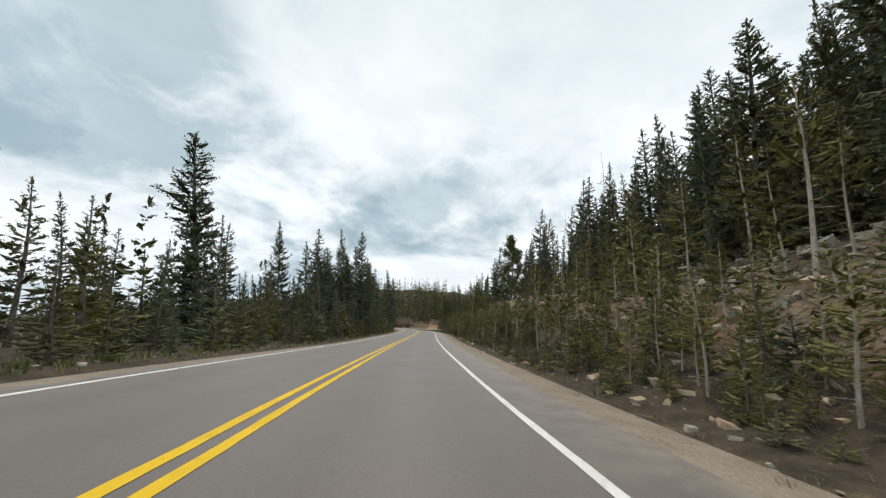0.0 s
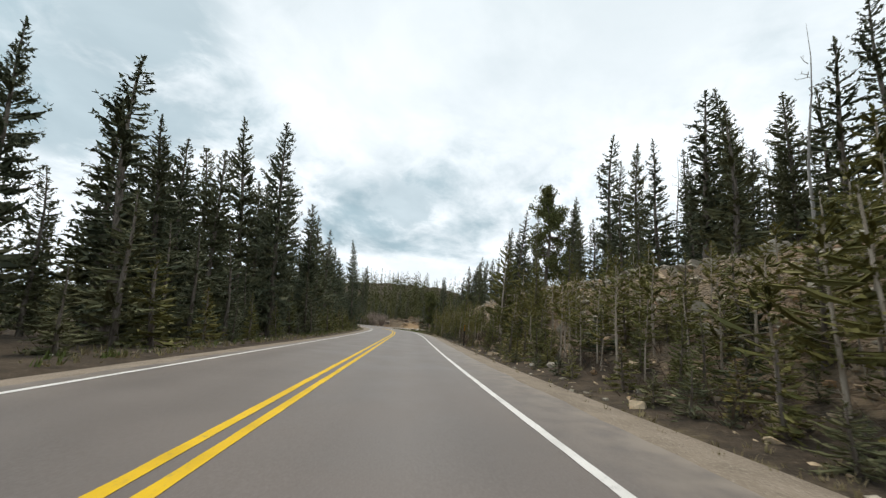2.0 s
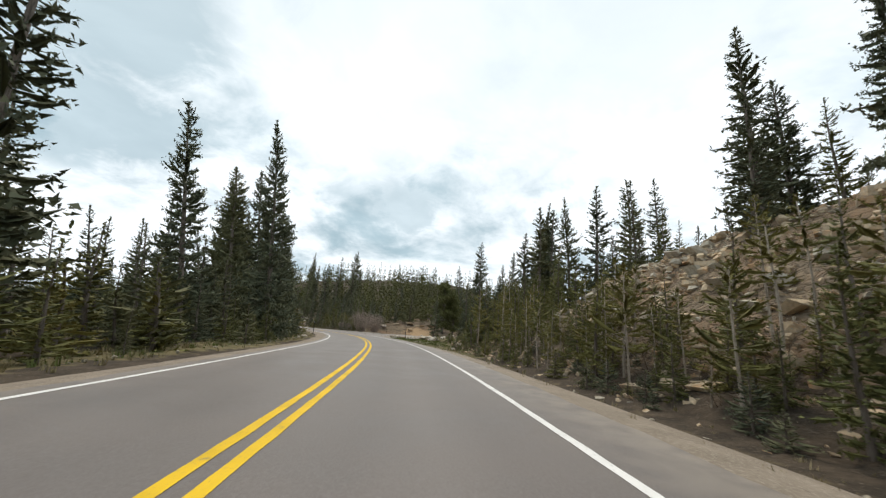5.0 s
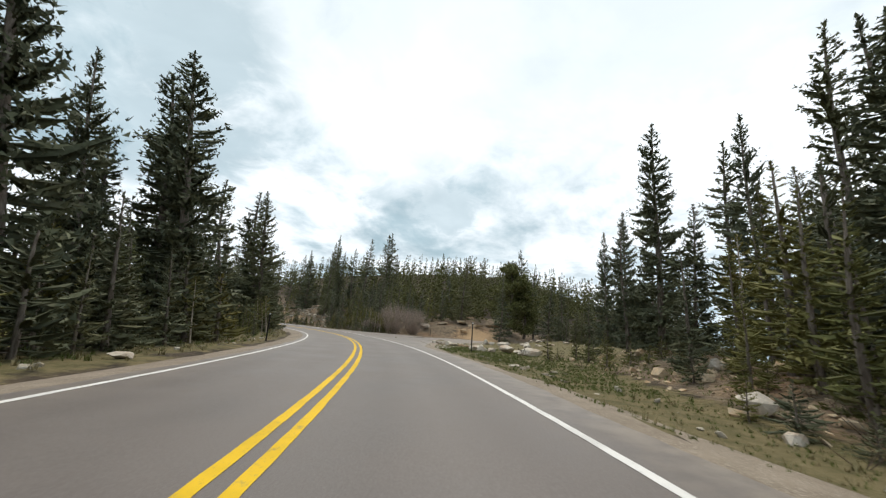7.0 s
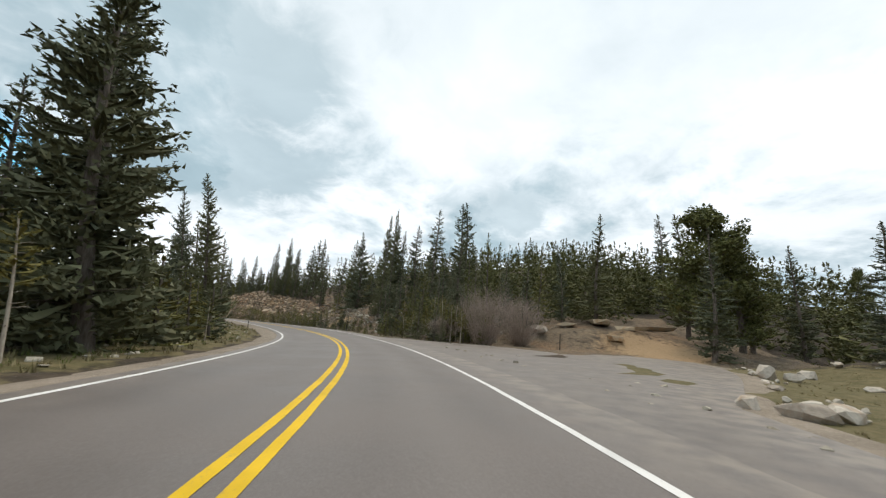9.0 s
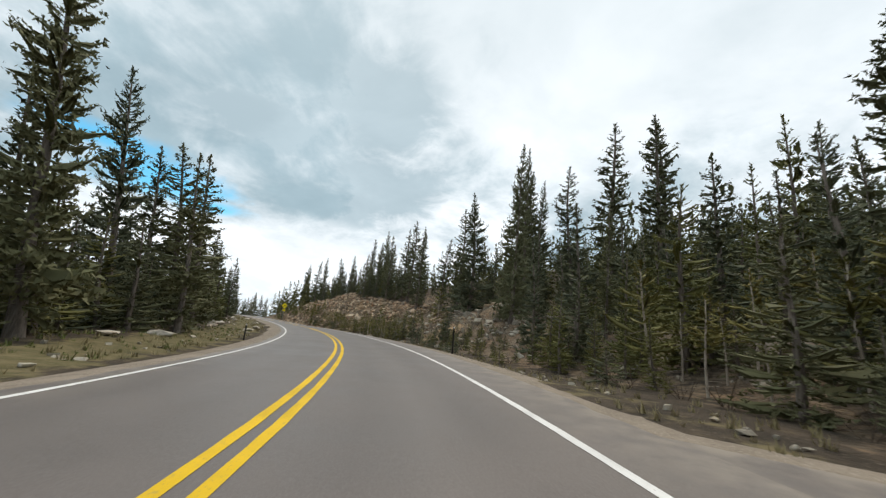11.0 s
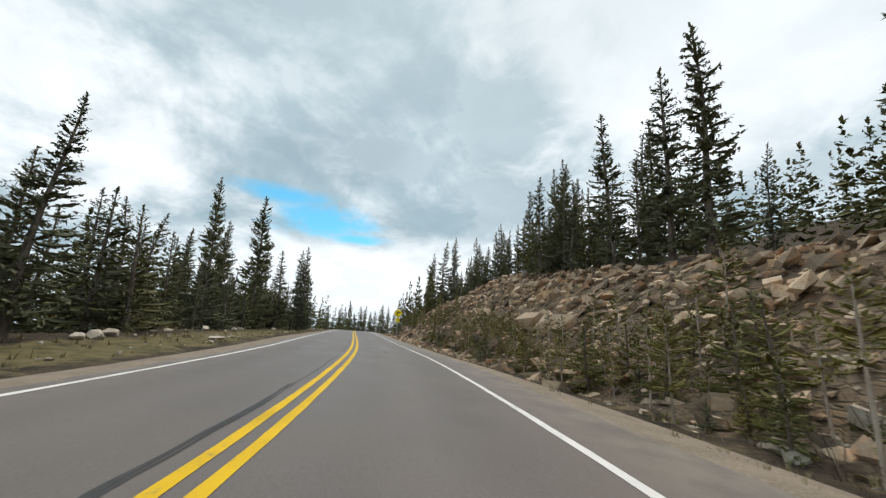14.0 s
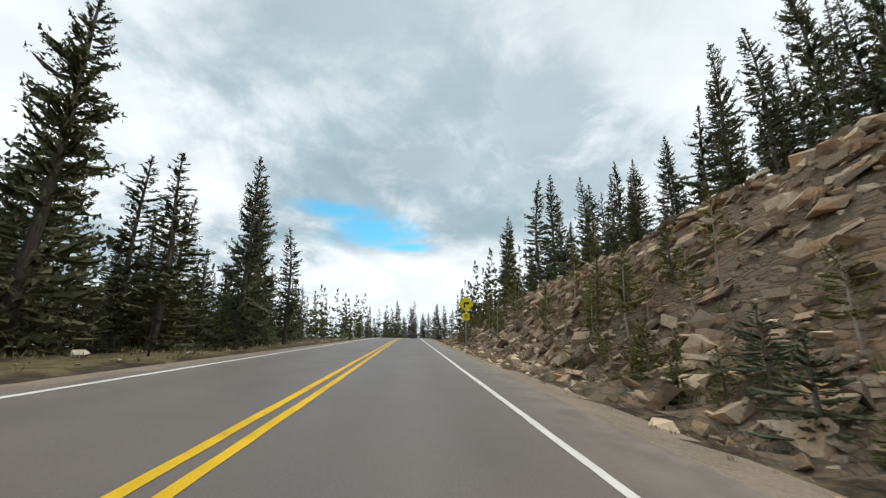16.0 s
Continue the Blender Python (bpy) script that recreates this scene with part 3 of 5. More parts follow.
scatter("scree", rock_arrays, slope_spots(900, 6, 106, 0.0, 3.0, 0.12, 0.45, 13) + slope_spots(1700, 6, 106, 2.0, 8.0, 0.14, 0.7, 1) + slope_spots(2600, 56, 98, 1.0, 10.5, 0.14, 0.75, 16), ROCK, "tan broken scree on the cut slope", "scree")
scatter("scree", grey_arrays, slope_spots(2600, 6, 106, 3.8, 11.8, 0.16, 0.9, 4), GREYROCK, "pale grey lichen-covered scree on the upper slope", "scree")
scatter("scree", rock_arrays, slope_spots(420, 101, 125, 0.0, 6.0, 0.15, 0.6, 6) + slope_spots(260, 195, 205, 0.6, 6.5, 0.12, 0.5, 8), ROCK, "brown stones and debris on the low bank", "scree")
scatter("scree", grey_arrays, slope_spots(500, 165, 190, 2.0, 12, 0.18, 0.75, 22) + slope_spots(1100, 190, 215, 0.0, 12, 0.15, 0.95, 15), GREYROCK, "grey broken rock and tan stones under trees", "scree")


def bedded(arrays, stretch, dip):
    """Slab shapes whose long side lies along the road and dips ahead."""
    return [(v * stretch @ turn_about("y", dip + 0.12 * math.sin(5 * k)).T, f) for k, (v, f) in enumerate(arrays)]


def bed_spots(count, s0, s1, d0, d1, size0, size1, seed, spread=0.22):
    """Places on the cut slope with slabs laid in one bedding, their faces towards the road."""
    r = np.random.RandomState(seed)
    rows = slope_spots(count, s0, s1, d0, d1, size0, size1, seed)
    yaw = np.interp(road_of([q[0] for q in rows], [q[1] for q in rows])[0], AT, np.arctan2(-AHEAD[:, 0], AHEAD[:, 1]))
    return [(x, y, z - size * 0.03, size, r.normal(-0.50, spread), yaw[k] + 1.57 + r.normal(0, spread)) for k, (x, y, z, size, _, _) in enumerate(rows)]


slab_arrays = [arrays_of(m) for m in slab_shapes]
scatter("scree", bedded(slab_arrays + rock_arrays, (1.35, 1.0, 0.9), 0.34), bed_spots(4200, 218, 290, 0.0, 10.5, 0.15, 0.95, 51, 0.42) + bed_spots(600, 204, 222, 1.0, 9.0, 0.2, 0.8, 52, 0.4), SLABROCK, "pinkish grey and tan bedded slabs in the road cut", "rock slabs")
scatter("scree", rock_arrays, slope_spots(900, 222, 262, -0.4, 3.0, 0.12, 0.5, 14) + slope_spots(3000, 204, 300, -0.3, 10.5, 0.15, 0.8, 3), ROCK, "tan and rusty broken rock on the road cut", "scree")
scatter("scree", grey_arrays, slope_spots(1500, 206, 290, -0.6, 9.0, 0.2, 0.9, 9), SLABROCK, "pinkish grey slabs and broken stone on the road cut", "scree")
r = np.random.RandomState(5)
spots = []
for side in (-1, 1):
    s = r.uniform(-5, 300, 420)
    d = side * (5.8 + (0.6 if side > 0 else 0) + r.exponential(0.9, 420))
    x, y = place_of(s, d)
    z = ground_at(x, y)
    spots += [(x[i], y[i], z[i] + 0.03, r.uniform(0.08, 0.28) * (0.6 if side < 0 and s[i] < 110 else 1), r.normal(0, 0.3), r.uniform(0, 6)) for i in range(420)]
scatter("roadside_stones", grey_arrays, spots, GREYROCK, "small grey stones along the road verge", "stones")
# larger blocks of the road cut, one by one
cut = tagged(new("rock_cut", None), "blocky tan and rust rock outcrop of the road cut", "rock face", kind="structure")
for k, (x, y, z, size, tilt, turn) in enumerate(bed_spots(230, 214, 272, 0.6, 9.5, 0.4, 1.5, 11, 0.32) + slope_spots(70, 40, 100, 3.0, 10.5, 0.35, 0.9, 12)):
    ob = part("rock", rock_shapes[k % 8] if k % 3 == 0 else slab_shapes[k % 6], cut)
    dip = 0.32 + 0.1 * math.sin(k) if k < 230 else 0.0
    ob.matrix_basis = Matrix.Translation((x, y, z - 0.04 * size)) @ Matrix.Rotation(turn, 4, "Z") @ Matrix.Rotation(tilt, 4, "X") @ Matrix.Rotation(dip, 4, "Y") @ Matrix.Diagonal((size * (1.0 + 0.4 * math.sin(k * 2.3)), size * 0.8, size * (0.75 + 0.3 * math.sin(k * 1.7)), 1))

# ---- trees ----


def needle_arrays(seed, height, reach, bare, ragged, whorl, tufts, droop=0.35, power=0.85, size=1.0, levels=42.0, body=0.18):
    """Foliage of a conifer: boughs with a dense body of old needles and many short tufts over it. tufts: how many for each metre of bough."""
    r = np.random.RandomState(seed)
    quads, tris = [], []
    z = bare * height
    lean = r.uniform(0, 6.28, 7)
    up = np.array((0.0, 0.0, 1.0))
    while z < height * 0.985:
        u = (z / height - bare) / (1 - bare)
        count = max(3, int(round(whorl * (1 - 0.45 * u) + r.uniform(-1, 1))))
        a0 = r.uniform(0, 6.28)
        for k in range(count):
            a = a0 + 6.28 * k / count + r.normal(0, 0.35)
            uneven = 1 + ragged * (0.5 * math.sin(2 * a + lean[0] + 5 * u) + 0.5 * math.sin(a + lean[1] + 17 * u) + r.normal(0, 0.45))
            length = reach * max((1 - u) ** power * min(1.0, 0.78 + 1.4 * u), 0.055) * max(uneven, 0.3)
            if r.uniform() < ragged * 0.20:
                continue
            rise = -droop * (1 - u) + 0.50 * u ** 2 + r.normal(0, 0.16)
            out, side = np.array((math.cos(a), math.sin(a), 0.0)), np.array((-math.sin(a), math.cos(a), 0.0))
            side = side + up * r.normal(0, 0.25)
            bow, z0 = r.uniform(0.15, 0.50), z + r.uniform(-0.6, 0.6) * height / levels
            at = lambda t: out * (length * t) + up * (z0 + length * (rise * t + bow * t * t))
            wide = min(max(length * body * r.uniform(0.8, 1.25), 0.05 * size), 0.24 * size)
            o, m, e = at(0.0), at(r.uniform(0.5, 0.75)), at(0.95)
            quads.append((o, m + side * wide * 0.6, e, m - side * wide * 0.6))
            quads.append((o, m + up * wide * 0.45, e, m - up * wide * 0.55))
            n = max(3, int(length * tufts / size + r.uniform(0, 1)))
            t = (0.16 + 0.88 * r.uniform(0, 1, n) ** 0.7)[:, None]
            round_ = r.normal(size=(n, 2)) * wide * (1.05 - 0.55 * t)
            foot = out * (length * t) + up * (z0 + length * (rise * t + bow * t * t)) + side * round_[:, :1] + up * round_[:, 1:] * 0.75
            way = out * r.uniform(0.1, 0.9, (n, 1)) + side * r.normal(0, 0.65, (n, 1)) + up * r.normal(0.22, 0.55, (n, 1))
            way *= size * r.uniform(0.12, 0.27, (n, 1)) * (0.6 + 0.4 * (1 - u)) / np.linalg.norm(way, axis=1)[:, None]
            g = np.cross(way, r.normal(size=(n, 3)))
            g *= r.uniform(0.28, 0.46, (n, 1)) * np.linalg.norm(way, axis=1)[:, None] / (np.linalg.norm(g, axis=1)[:, None] + 1e-9)
            tris.append(np.stack([foot - g - 0.25 * way, foot + g - 0.25 * way, foot + way], 1))
        z += height / levels * r.uniform(0.75, 1.3) * (1.15 - 0.45 * u)
    # the leader
    for k in range(12):
        a, zz = r.uniform(0, 6.28), height * (0.945 + 0.05 * k / 11)
        f = np.array((math.cos(a) * 0.5, math.sin(a) * 0.5, 0.8)) * 0.24 * size
        g = np.array((-math.sin(a), math.cos(a), 0)) * 0.06 * size
        o = np.array((0, 0, zz))
        quads.append((o - 0.2 * f, o + 0.4 * f + g, o + f, o + 0.4 * f - g))
    v = np.array(quads).reshape(-1, 3)
    i = np.arange(len(quads)) * 4
    f = np.concatenate([np.stack([i, i + 1, i + 2], 1), np.stack([i, i + 2, i + 3], 1)])
    w_ = np.concatenate(tris).reshape(-1, 3)
    f = np.concatenate([f, np.arange(len(w_)).reshape(-1, 3) + len(v)])
    return np.concatenate([v, w_]), f


def stem_arrays(points, radii, sides=6):
    """A tapered round stem through points."""
    p = np.array(points, float)
    vs, fs = [], []
    for k in range(len(p)):
        ahead = p[min(k + 1, len(p) - 1)] - p[max(k - 1, 0)]
        ahead = ahead / (np.linalg.norm(ahead) + 1e-9)
        side = np.cross(ahead, (0.3, 0.9, 0.2) if abs(ahead[2]) > 0.5 else (0, 0, 1))
        side /= np.linalg.norm(side)
        up = np.cross(side, ahead)
        for j in range(sides):
            a = 6.28318 * j / sides
            vs.append(p[k] + radii[k] * (math.cos(a) * side + math.sin(a) * up))
    for k in range(len(p) - 1):
        for j in range(sides):
            a, b = k * sides + j, k * sides + (j + 1) % sides
            fs += [(a, b, b + sides), (a, b + sides, a + sides)]
    return np.array(vs), np.array(fs)


def join(pieces):
    vs, fs, base = [], [], 0
    for v, f in pieces:
        vs.append(v)
        fs.append(f + base)
        base += len(v)
    return np.vstack(vs), np.vstack(fs)


def dead_branches(seed, z0, z1, count, length, thick=0.014):
    """Bare dry side branches low on a trunk."""
    r = np.random.RandomState(seed)
    out = []
    for _ in range(count):
        a, z, ln = r.uniform(0, 6.28), r.uniform(z0, z1), length * r.uniform(0.4, 1.1)
        e = r.uniform(-0.35, 0.25)
        c, s = math.cos(a), math.sin(a)
        pts = [(0, 0, z), (c * ln * 0.5, s * ln * 0.5, z + e * ln * 0.4), (c * ln, s * ln, z + e * ln + r.uniform(-0.1, 0.2) * ln)]
        out.append(stem_arrays(pts, (thick, thick * 0.7, thick * 0.25), 3))
        for t in (0.45, 0.7):
            b = a + r.choice((-1, 1)) * r.uniform(0.5, 1.0)
            o = np.array(pts[1]) * (1 - t) + np.array(pts[2]) * t
            out.append(stem_arrays([o, o + np.array((math.cos(b), math.sin(b), r.uniform(-0.3, 0.2))) * ln * 0.35], (thick * 0.5, thick * 0.2), 3))
    return out


def conifer(name, seed, height, reach, bare, ragged, whorl, sprays, needles, bark, label, girth=0.017, dead=10, droop=0.35, power=0.85, size=1.0, bend=0.0, levels=42.0, body=0.18):
    """A conifer with trunk and crown, its foot at the origin."""
    r = np.random.RandomState(seed + 900)
    thing = new(name, None)
    tagged(thing, label, "tree")
    v, f = needle_arrays(seed, height, reach, bare, ragged, whorl, sprays, droop, power, size, levels, body)
    zz = np.linspace(-0.5, height, 9)
    sway = bend * height * (np.clip(zz / height, 0, 1)) ** 2 + 0.012 * height * np.sin(zz / height * 5 + seed)
    v[:, 0] += np.interp(v[:, 2], zz, sway)
    pts = [(sway[k], 0, zz[k]) for k in range(9)]
    rad = [girth * height * (1 - 0.93 * max(z, 0) / height) + 0.012 for z in zz]
    rad[0] *= 1.35
    stems = [stem_arrays(pts, rad, 7)] + dead_branches(seed, 0.06 * height, max(bare, 0.1) * height * 1.5, dead, reach * 0.7, 0.008 + 0.0012 * height)
    crown = mesh_of("crown", v, f, [needles])
    trunk = mesh_of("trunk", *join(stems), [bark], flat=False)
    part("trunk", trunk, thing)
    part("crown", crown, thing)
    return thing


def pine(name, seed, height, label):
    """A broad pine with heavy limbs and tufted foliage in rounded masses with gaps."""
    r = np.random.RandomState(seed)
    thing = tagged(new(name, None), label, "tree")
    stems, vs = [], []
    trunk_pts = [(0.03 * height * math.sin(k + seed), 0.02 * height * math.cos(1.7 * k), height * k / 6 - (0.4 if k == 0 else 0)) for k in range(7)]
    stems.append(stem_arrays(trunk_pts, [0.026 * height * (1 - 0.88 * k / 6) for k in range(7)], 8))
    for k in range(34):
        t = 0.10 + 0.88 * k / 33
        a, ln = r.uniform(0, 6.28), height * (0.24 * math.sin(min(1.0, (1.06 - t) * 1.5) * 1.57)) * r.uniform(0.6, 1.1)
        o = np.array([np.interp(t * height, [q[2] for q in trunk_pts], [q[j] for q in trunk_pts]) for j in (0, 1)] + [t * height])
        c = np.array((math.cos(a), math.sin(a), 0))
        end = o + c * ln + np.array((0, 0, ln * r.uniform(0.1, 0.7)))
        mid = (o + end) / 2 + np.array((0, 0, -0.08 * ln))
        stems.append(stem_arrays([o, mid, end], (0.008 * height, 0.005 * height, 0.002 * height), 4))
        for q in range(11):
            w_ = o + (end - o) * r.uniform(0.3, 1.0) + r.uniform(-1, 1, 3) * 0.055 * height * np.array((1, 1, 0.6))
            for _ in range(40):
                d = r.normal(size=3)
                d[2] = abs(d[2]) * 0.8 + 0.1
                d /= np.linalg.norm(d)
                p = r.normal(size=3)
                p = w_ + p / np.linalg.norm(p) * 0.045 * height * r.uniform(0.1, 1.0) ** 0.5
                ln2 = r.uniform(0.13, 0.26)
                g = np.cross(d, r.normal(size=3))
                g = g / np.linalg.norm(g) * ln2 * 0.30
                vs.append((p, p + 0.5 * d * ln2 + g, p + d * ln2, p + 0.5 * d * ln2 - g))
    v = np.array(vs).reshape(-1, 3)
    i = np.arange(len(vs)) * 4
    part("trunk", mesh_of("trunk", *join(stems), [BARK], flat=False), thing)
    part("crown", mesh_of("crown", v, np.concatenate([np.stack([i, i + 1, i + 2], 1), np.stack([i, i + 2, i + 3], 1)]), [PINE]), thing)
    return thing


def snag(name, seed, height, label, branches=16):
    thing = tagged(new(name, None), label, "dead tree")
    pts = [(0.01 * height * math.sin(k * 1.3 + seed), 0, height * k / 6 - (0.4 if k == 0 else 0)) for k in range(7)]
    stems = [stem_arrays(pts, [0.0075 * height * (1 - 0.92 * k / 6) for k in range(7)], 6)] + dead_branches(seed, 0.25 * height, 0.97 * height, branches, 0.085 * height, 0.02)
    part("trunk", mesh_of("trunk", *join(stems), [DEADWOOD], flat=False), thing)
    return thing


SPRUCE_LABEL = "tall dark green spruce with ragged drooping branches"
SLIM_LABEL = "slim dark spruce with sparse wind-worn branches"
SAPLING_LABEL = "young green conifer with a thin pale trunk and dry lower twigs"
store = {}
store["spruce"] = [conifer("spruce", 10 + k, 14.0, (2.05, 1.8, 2.3, 1.6)[k], (0.05, 0.08, 0.03, 0.10)[k], (0.42, 0.52, 0.45, 0.58)[k], 8, 19, SPRUCE, BARK, SPRUCE_LABEL, levels=46.0, power=(0.68, 0.60, 0.80, 0.52)[k], bend=(0.0, 0.012, 0.0, 0.02)[k]) for k in range(4)]
store["slim"] = [conifer("slim_spruce", 20 + k, 12.0, (1.15, 0.95, 1.3)[k], (0.08, 0.12, 0.05)[k], (0.48, 0.58, 0.5)[k], 6, 17, SPRUCE, BARK, SLIM_LABEL, levels=40.0, girth=0.013, dead=7, power=(0.60, 0.52, 0.72)[k], bend=(0.02, 0.035, 0.0)[k], size=0.9, body=0.22) for k in range(3)]
store["forest"] = [conifer("forest_spruce", 30 + k, 10.0, (1.9, 1.55, 2.1)[k], 0.02, 0.42, 6, 8.5, SPRUCE, BARK, "dark green spruce standing in the forest", dead=2, size=0.95, levels=27.0, power=(0.85, 0.72, 0.95)[k], body=0.20) for k in range(3)]
store["green"] = [conifer("green_spruce", 36 + k, 10.0, (1.9, 1.6)[k], 0.04, 0.4, 6, 8.5, PINE, BARK, "olive green conifer standing in the forest", dead=3, size=0.95, levels=27.0, power=0.82, body=0.20) for k in range(2)]
store["sapling"] = [conifer("sapling", 40 + k, 4.0, (0.72, 0.62, 0.86, 0.56)[k], (0.40, 0.50, 0.30, 0.54)[k], 0.55, 4, 8.0, YOUNG, PALEBARK, SAPLING_LABEL, girth=0.0085, dead=(10, 11, 8, 10)[k], size=0.52, droop=0.1, power=0.6, levels=24.0, body=0.20) for k in range(4)]
store["small"] = [conifer("small_spruce", 50 + k, 2.0, (0.62, 0.74, 0.52)[k], 0.02, 0.4, 6, 6.5, (PINE, SPRUCE, YOUNG)[k], BARK, "small bushy young spruce on the bank", dead=2, size=0.38, levels=15.0, body=0.24) for k in range(3)]
store["pine"] = [pine("pine", 60 + k, 9.0, "broad olive green pine with rounded tufted crown") for k in range(3)]
store["snag"] = [snag("snag", 70 + k, 10.0, "bare grey dead tree trunk with short broken branches") for k in range(2)]
tall = {"spruce": 14.0, "slim": 12.0, "forest": 10.0, "green": 10.0, "sapling": 4.0, "small": 2.0, "pine": 9.0, "snag": 10.0}
groups = {"spruce": "roadside spruces", "slim": "roadside spruces", "forest": "forest trees", "green": "forest trees", "sapling": "young conifers on the bank",
          "small": "small spruces on the bank", "pine": "pines", "snag": "dead trees"}
taken = []


def lean_at(x, y):
    """How the wind and the snow have bent the stands: away from the road, more so on the left before the bend."""
    k = int(np.argmin((LINE[:, 0] - x) ** 2 + (LINE[:, 1] - y) ** 2))
    d = (x - LINE[k, 0]) * RIGHT[k, 0] + (y - LINE[k, 1]) * RIGHT[k, 1]
    return RIGHT[k] * (0.03 if d > 0 else -float(np.interp(AT[k], [0, 185, 210], [0.12, 0.12, 0.035])))


def plant(kind, x, y, height, wide=1.0, which=None, turn=None):
    """Stands a tree of a kind on the ground at x, y."""
    k = rng.randint(len(store[kind])) if which is None else which
    z = float(ground_at(x, y)[0]) - 0.06
    h = height / tall[kind]
    a = rng.uniform(0, 6.28) if turn is None else turn
    side = lean_at(x, y) * (1.0 if height > 2.5 else 0.5) + rng.normal(0, 0.025, 2)
    m = Matrix.Translation((x, y, z)) @ Matrix.Rotation(-side[1], 4, "X") @ Matrix.Rotation(side[0], 4, "Y") @ Matrix.Rotation(a, 4, "Z") @ Matrix.Diagonal((h * wide, h * wide, h, 1))
    ob = copy_thing(store[kind][k], m)
    tagged(ob, group=groups[kind])
    taken.append((x, y))
    return ob


def plant_tops(rows):
    """Single trees by place and the height of their tip: kind, x, y, tip, width."""
    for kind, x, y, tip, wide in rows:
        foot = np.array((x, y)) - lean_at(x, y) * (tip - float(ground_at(x, y)[0]))
        plant(kind, foot[0], foot[1], max(tip - float(ground_at(foot[0], foot[1])[0]), 1.0), wide)


# trees that stand out, stretch by stretch
plant_tops([("spruce", -20.9, 29.1, 17.2, 1.1), ("slim", -22.3, 36.8, 11.1, 1.2), ("slim", -26.0, 25.9, 8.4, 1.0), ("slim", -30.0, 32.6, 5.7, 1.2), ("forest", -22.7, 27.7, 6.3, 1.0),
            ("slim", -19.8, 51.7, 12.7, 1.3), ("spruce", -22.8, 48.2, 14.8, 0.8), ("slim", -17.2, 49.1, 14.1, 1.3), ("spruce", -18.2, 54.3, 12.2, 0.9), ("spruce", -17.9, 58.0, 13.5, 0.9),
            ("spruce", -13.9, 58.6, 16.4, 0.85), ("spruce", -16.6, 58.8, 17.0, 0.8), ("spruce", -17.9, 71.7, 16.6, 0.9), ("spruce", -15.4, 73.6, 13.2, 0.9), ("spruce", -16.0, 74.6, 14.8, 0.9),
            ("spruce", -15.6, 77.1, 14.5, 0.85), ("slim", -16.2, 85.1, 14.5, 1.2), ("slim", -21.0, 89.8, 11.9, 1.1), ("spruce", -17.8, 96.6, 14.7, 0.8), ("spruce", -15.5, 102.6, 17.2, 0.7)])
plant_tops([("slim", 19.5, 31.0, 20.5, 1.2), ("spruce", 27.5, 41.9, 25.9, 0.8), ("slim", 20.7, 27.3, 21.7, 1.3), ("spruce", 24.6, 29.7, 26.1, 0.8), ("spruce", 34.8, 34.4, 29.3, 0.8),
            ("snag", 19.0, 40.2, 23.0, 1.0), ("slim", 20.0, 39.3, 18.2, 1.3), ("snag", 15.4, 45.4, 16.9, 1.0), ("slim", 15.0, 50.8, 17.5, 1.3), ("spruce", 24.0, 58.0, 24.0, 0.7),
            ("snag", 22.3, 63.0, 19.8, 1.0), ("spruce", 18.5, 63.3, 20.4, 0.8), ("slim", 19.5, 70.0, 25.1, 1.1), ("pine", 15.5, 79.0, 21.4, 0.75), ("slim", 13.0, 83.3, 19.7, 1.3)])
plant_tops([("spruce", 13.1, 85.1, 17.3, 0.7), ("slim", 13.7, 91.1, 19.2, 1.2), ("slim", 18.0, 76.9, 18.8, 1.2), ("slim", 21.2, 76.9, 17.3, 1.3), ("slim", 19.8, 80.5, 20.8, 1.2),
            ("spruce", 21.0, 82.0, 22.6, 0.7), ("slim", 10.7, 88.8, 13.3, 1.2), ("slim", 13.2, 119.5, 18.0, 1.2), ("slim", 13.9, 108.9, 17.1, 1.3), ("slim", 18.7, 111.8, 19.2, 1.2), ("slim", 10.4, 117.1, 16.8, 1.3)])
plant_tops([("slim", 16.9, 135.5, 20.0, 1.1), ("spruce", 17.4, 132.9, 21.6, 0.75), ("slim", 13.6, 122.3, 20.2, 1.0), ("spruce", 5.0, 124.1, 14.2, 0.9), ("spruce", 18.5, 159.0, 21.6, 0.8),
            ("spruce", 7.5, 125.5, 10.0, 0.9), ("slim", 3.5, 125.0, 8.5, 1.2), ("spruce", 16.0, 160.5, 19.0, 0.8), ("slim", 24.0, 158.0, 15.0, 1.2)])
plant_tops([("spruce", -24.2, 118.8, 14.7, 0.8), ("slim", -24.0, 120.2, 10.6, 1.2), ("slim", -23.9, 128.8, 11.9, 1.3), ("spruce", -22.0, 122.2, 16.8, 1.1), ("spruce", -23.8, 122.7, 16.4, 1.15),
            ("slim", -30.0, 141.6, 13.0, 1.3), ("spruce", -27.5, 140.1, 15.2, 1.05), ("slim", -29.0, 140.8, 15.5, 1.6), ("spruce", -36.7, 138.0, 17.3, 1.1), ("slim", -36.4, 140.8, 10.8, 1.3), ("slim", -33.0, 141.0, 10.9, 1.3)])
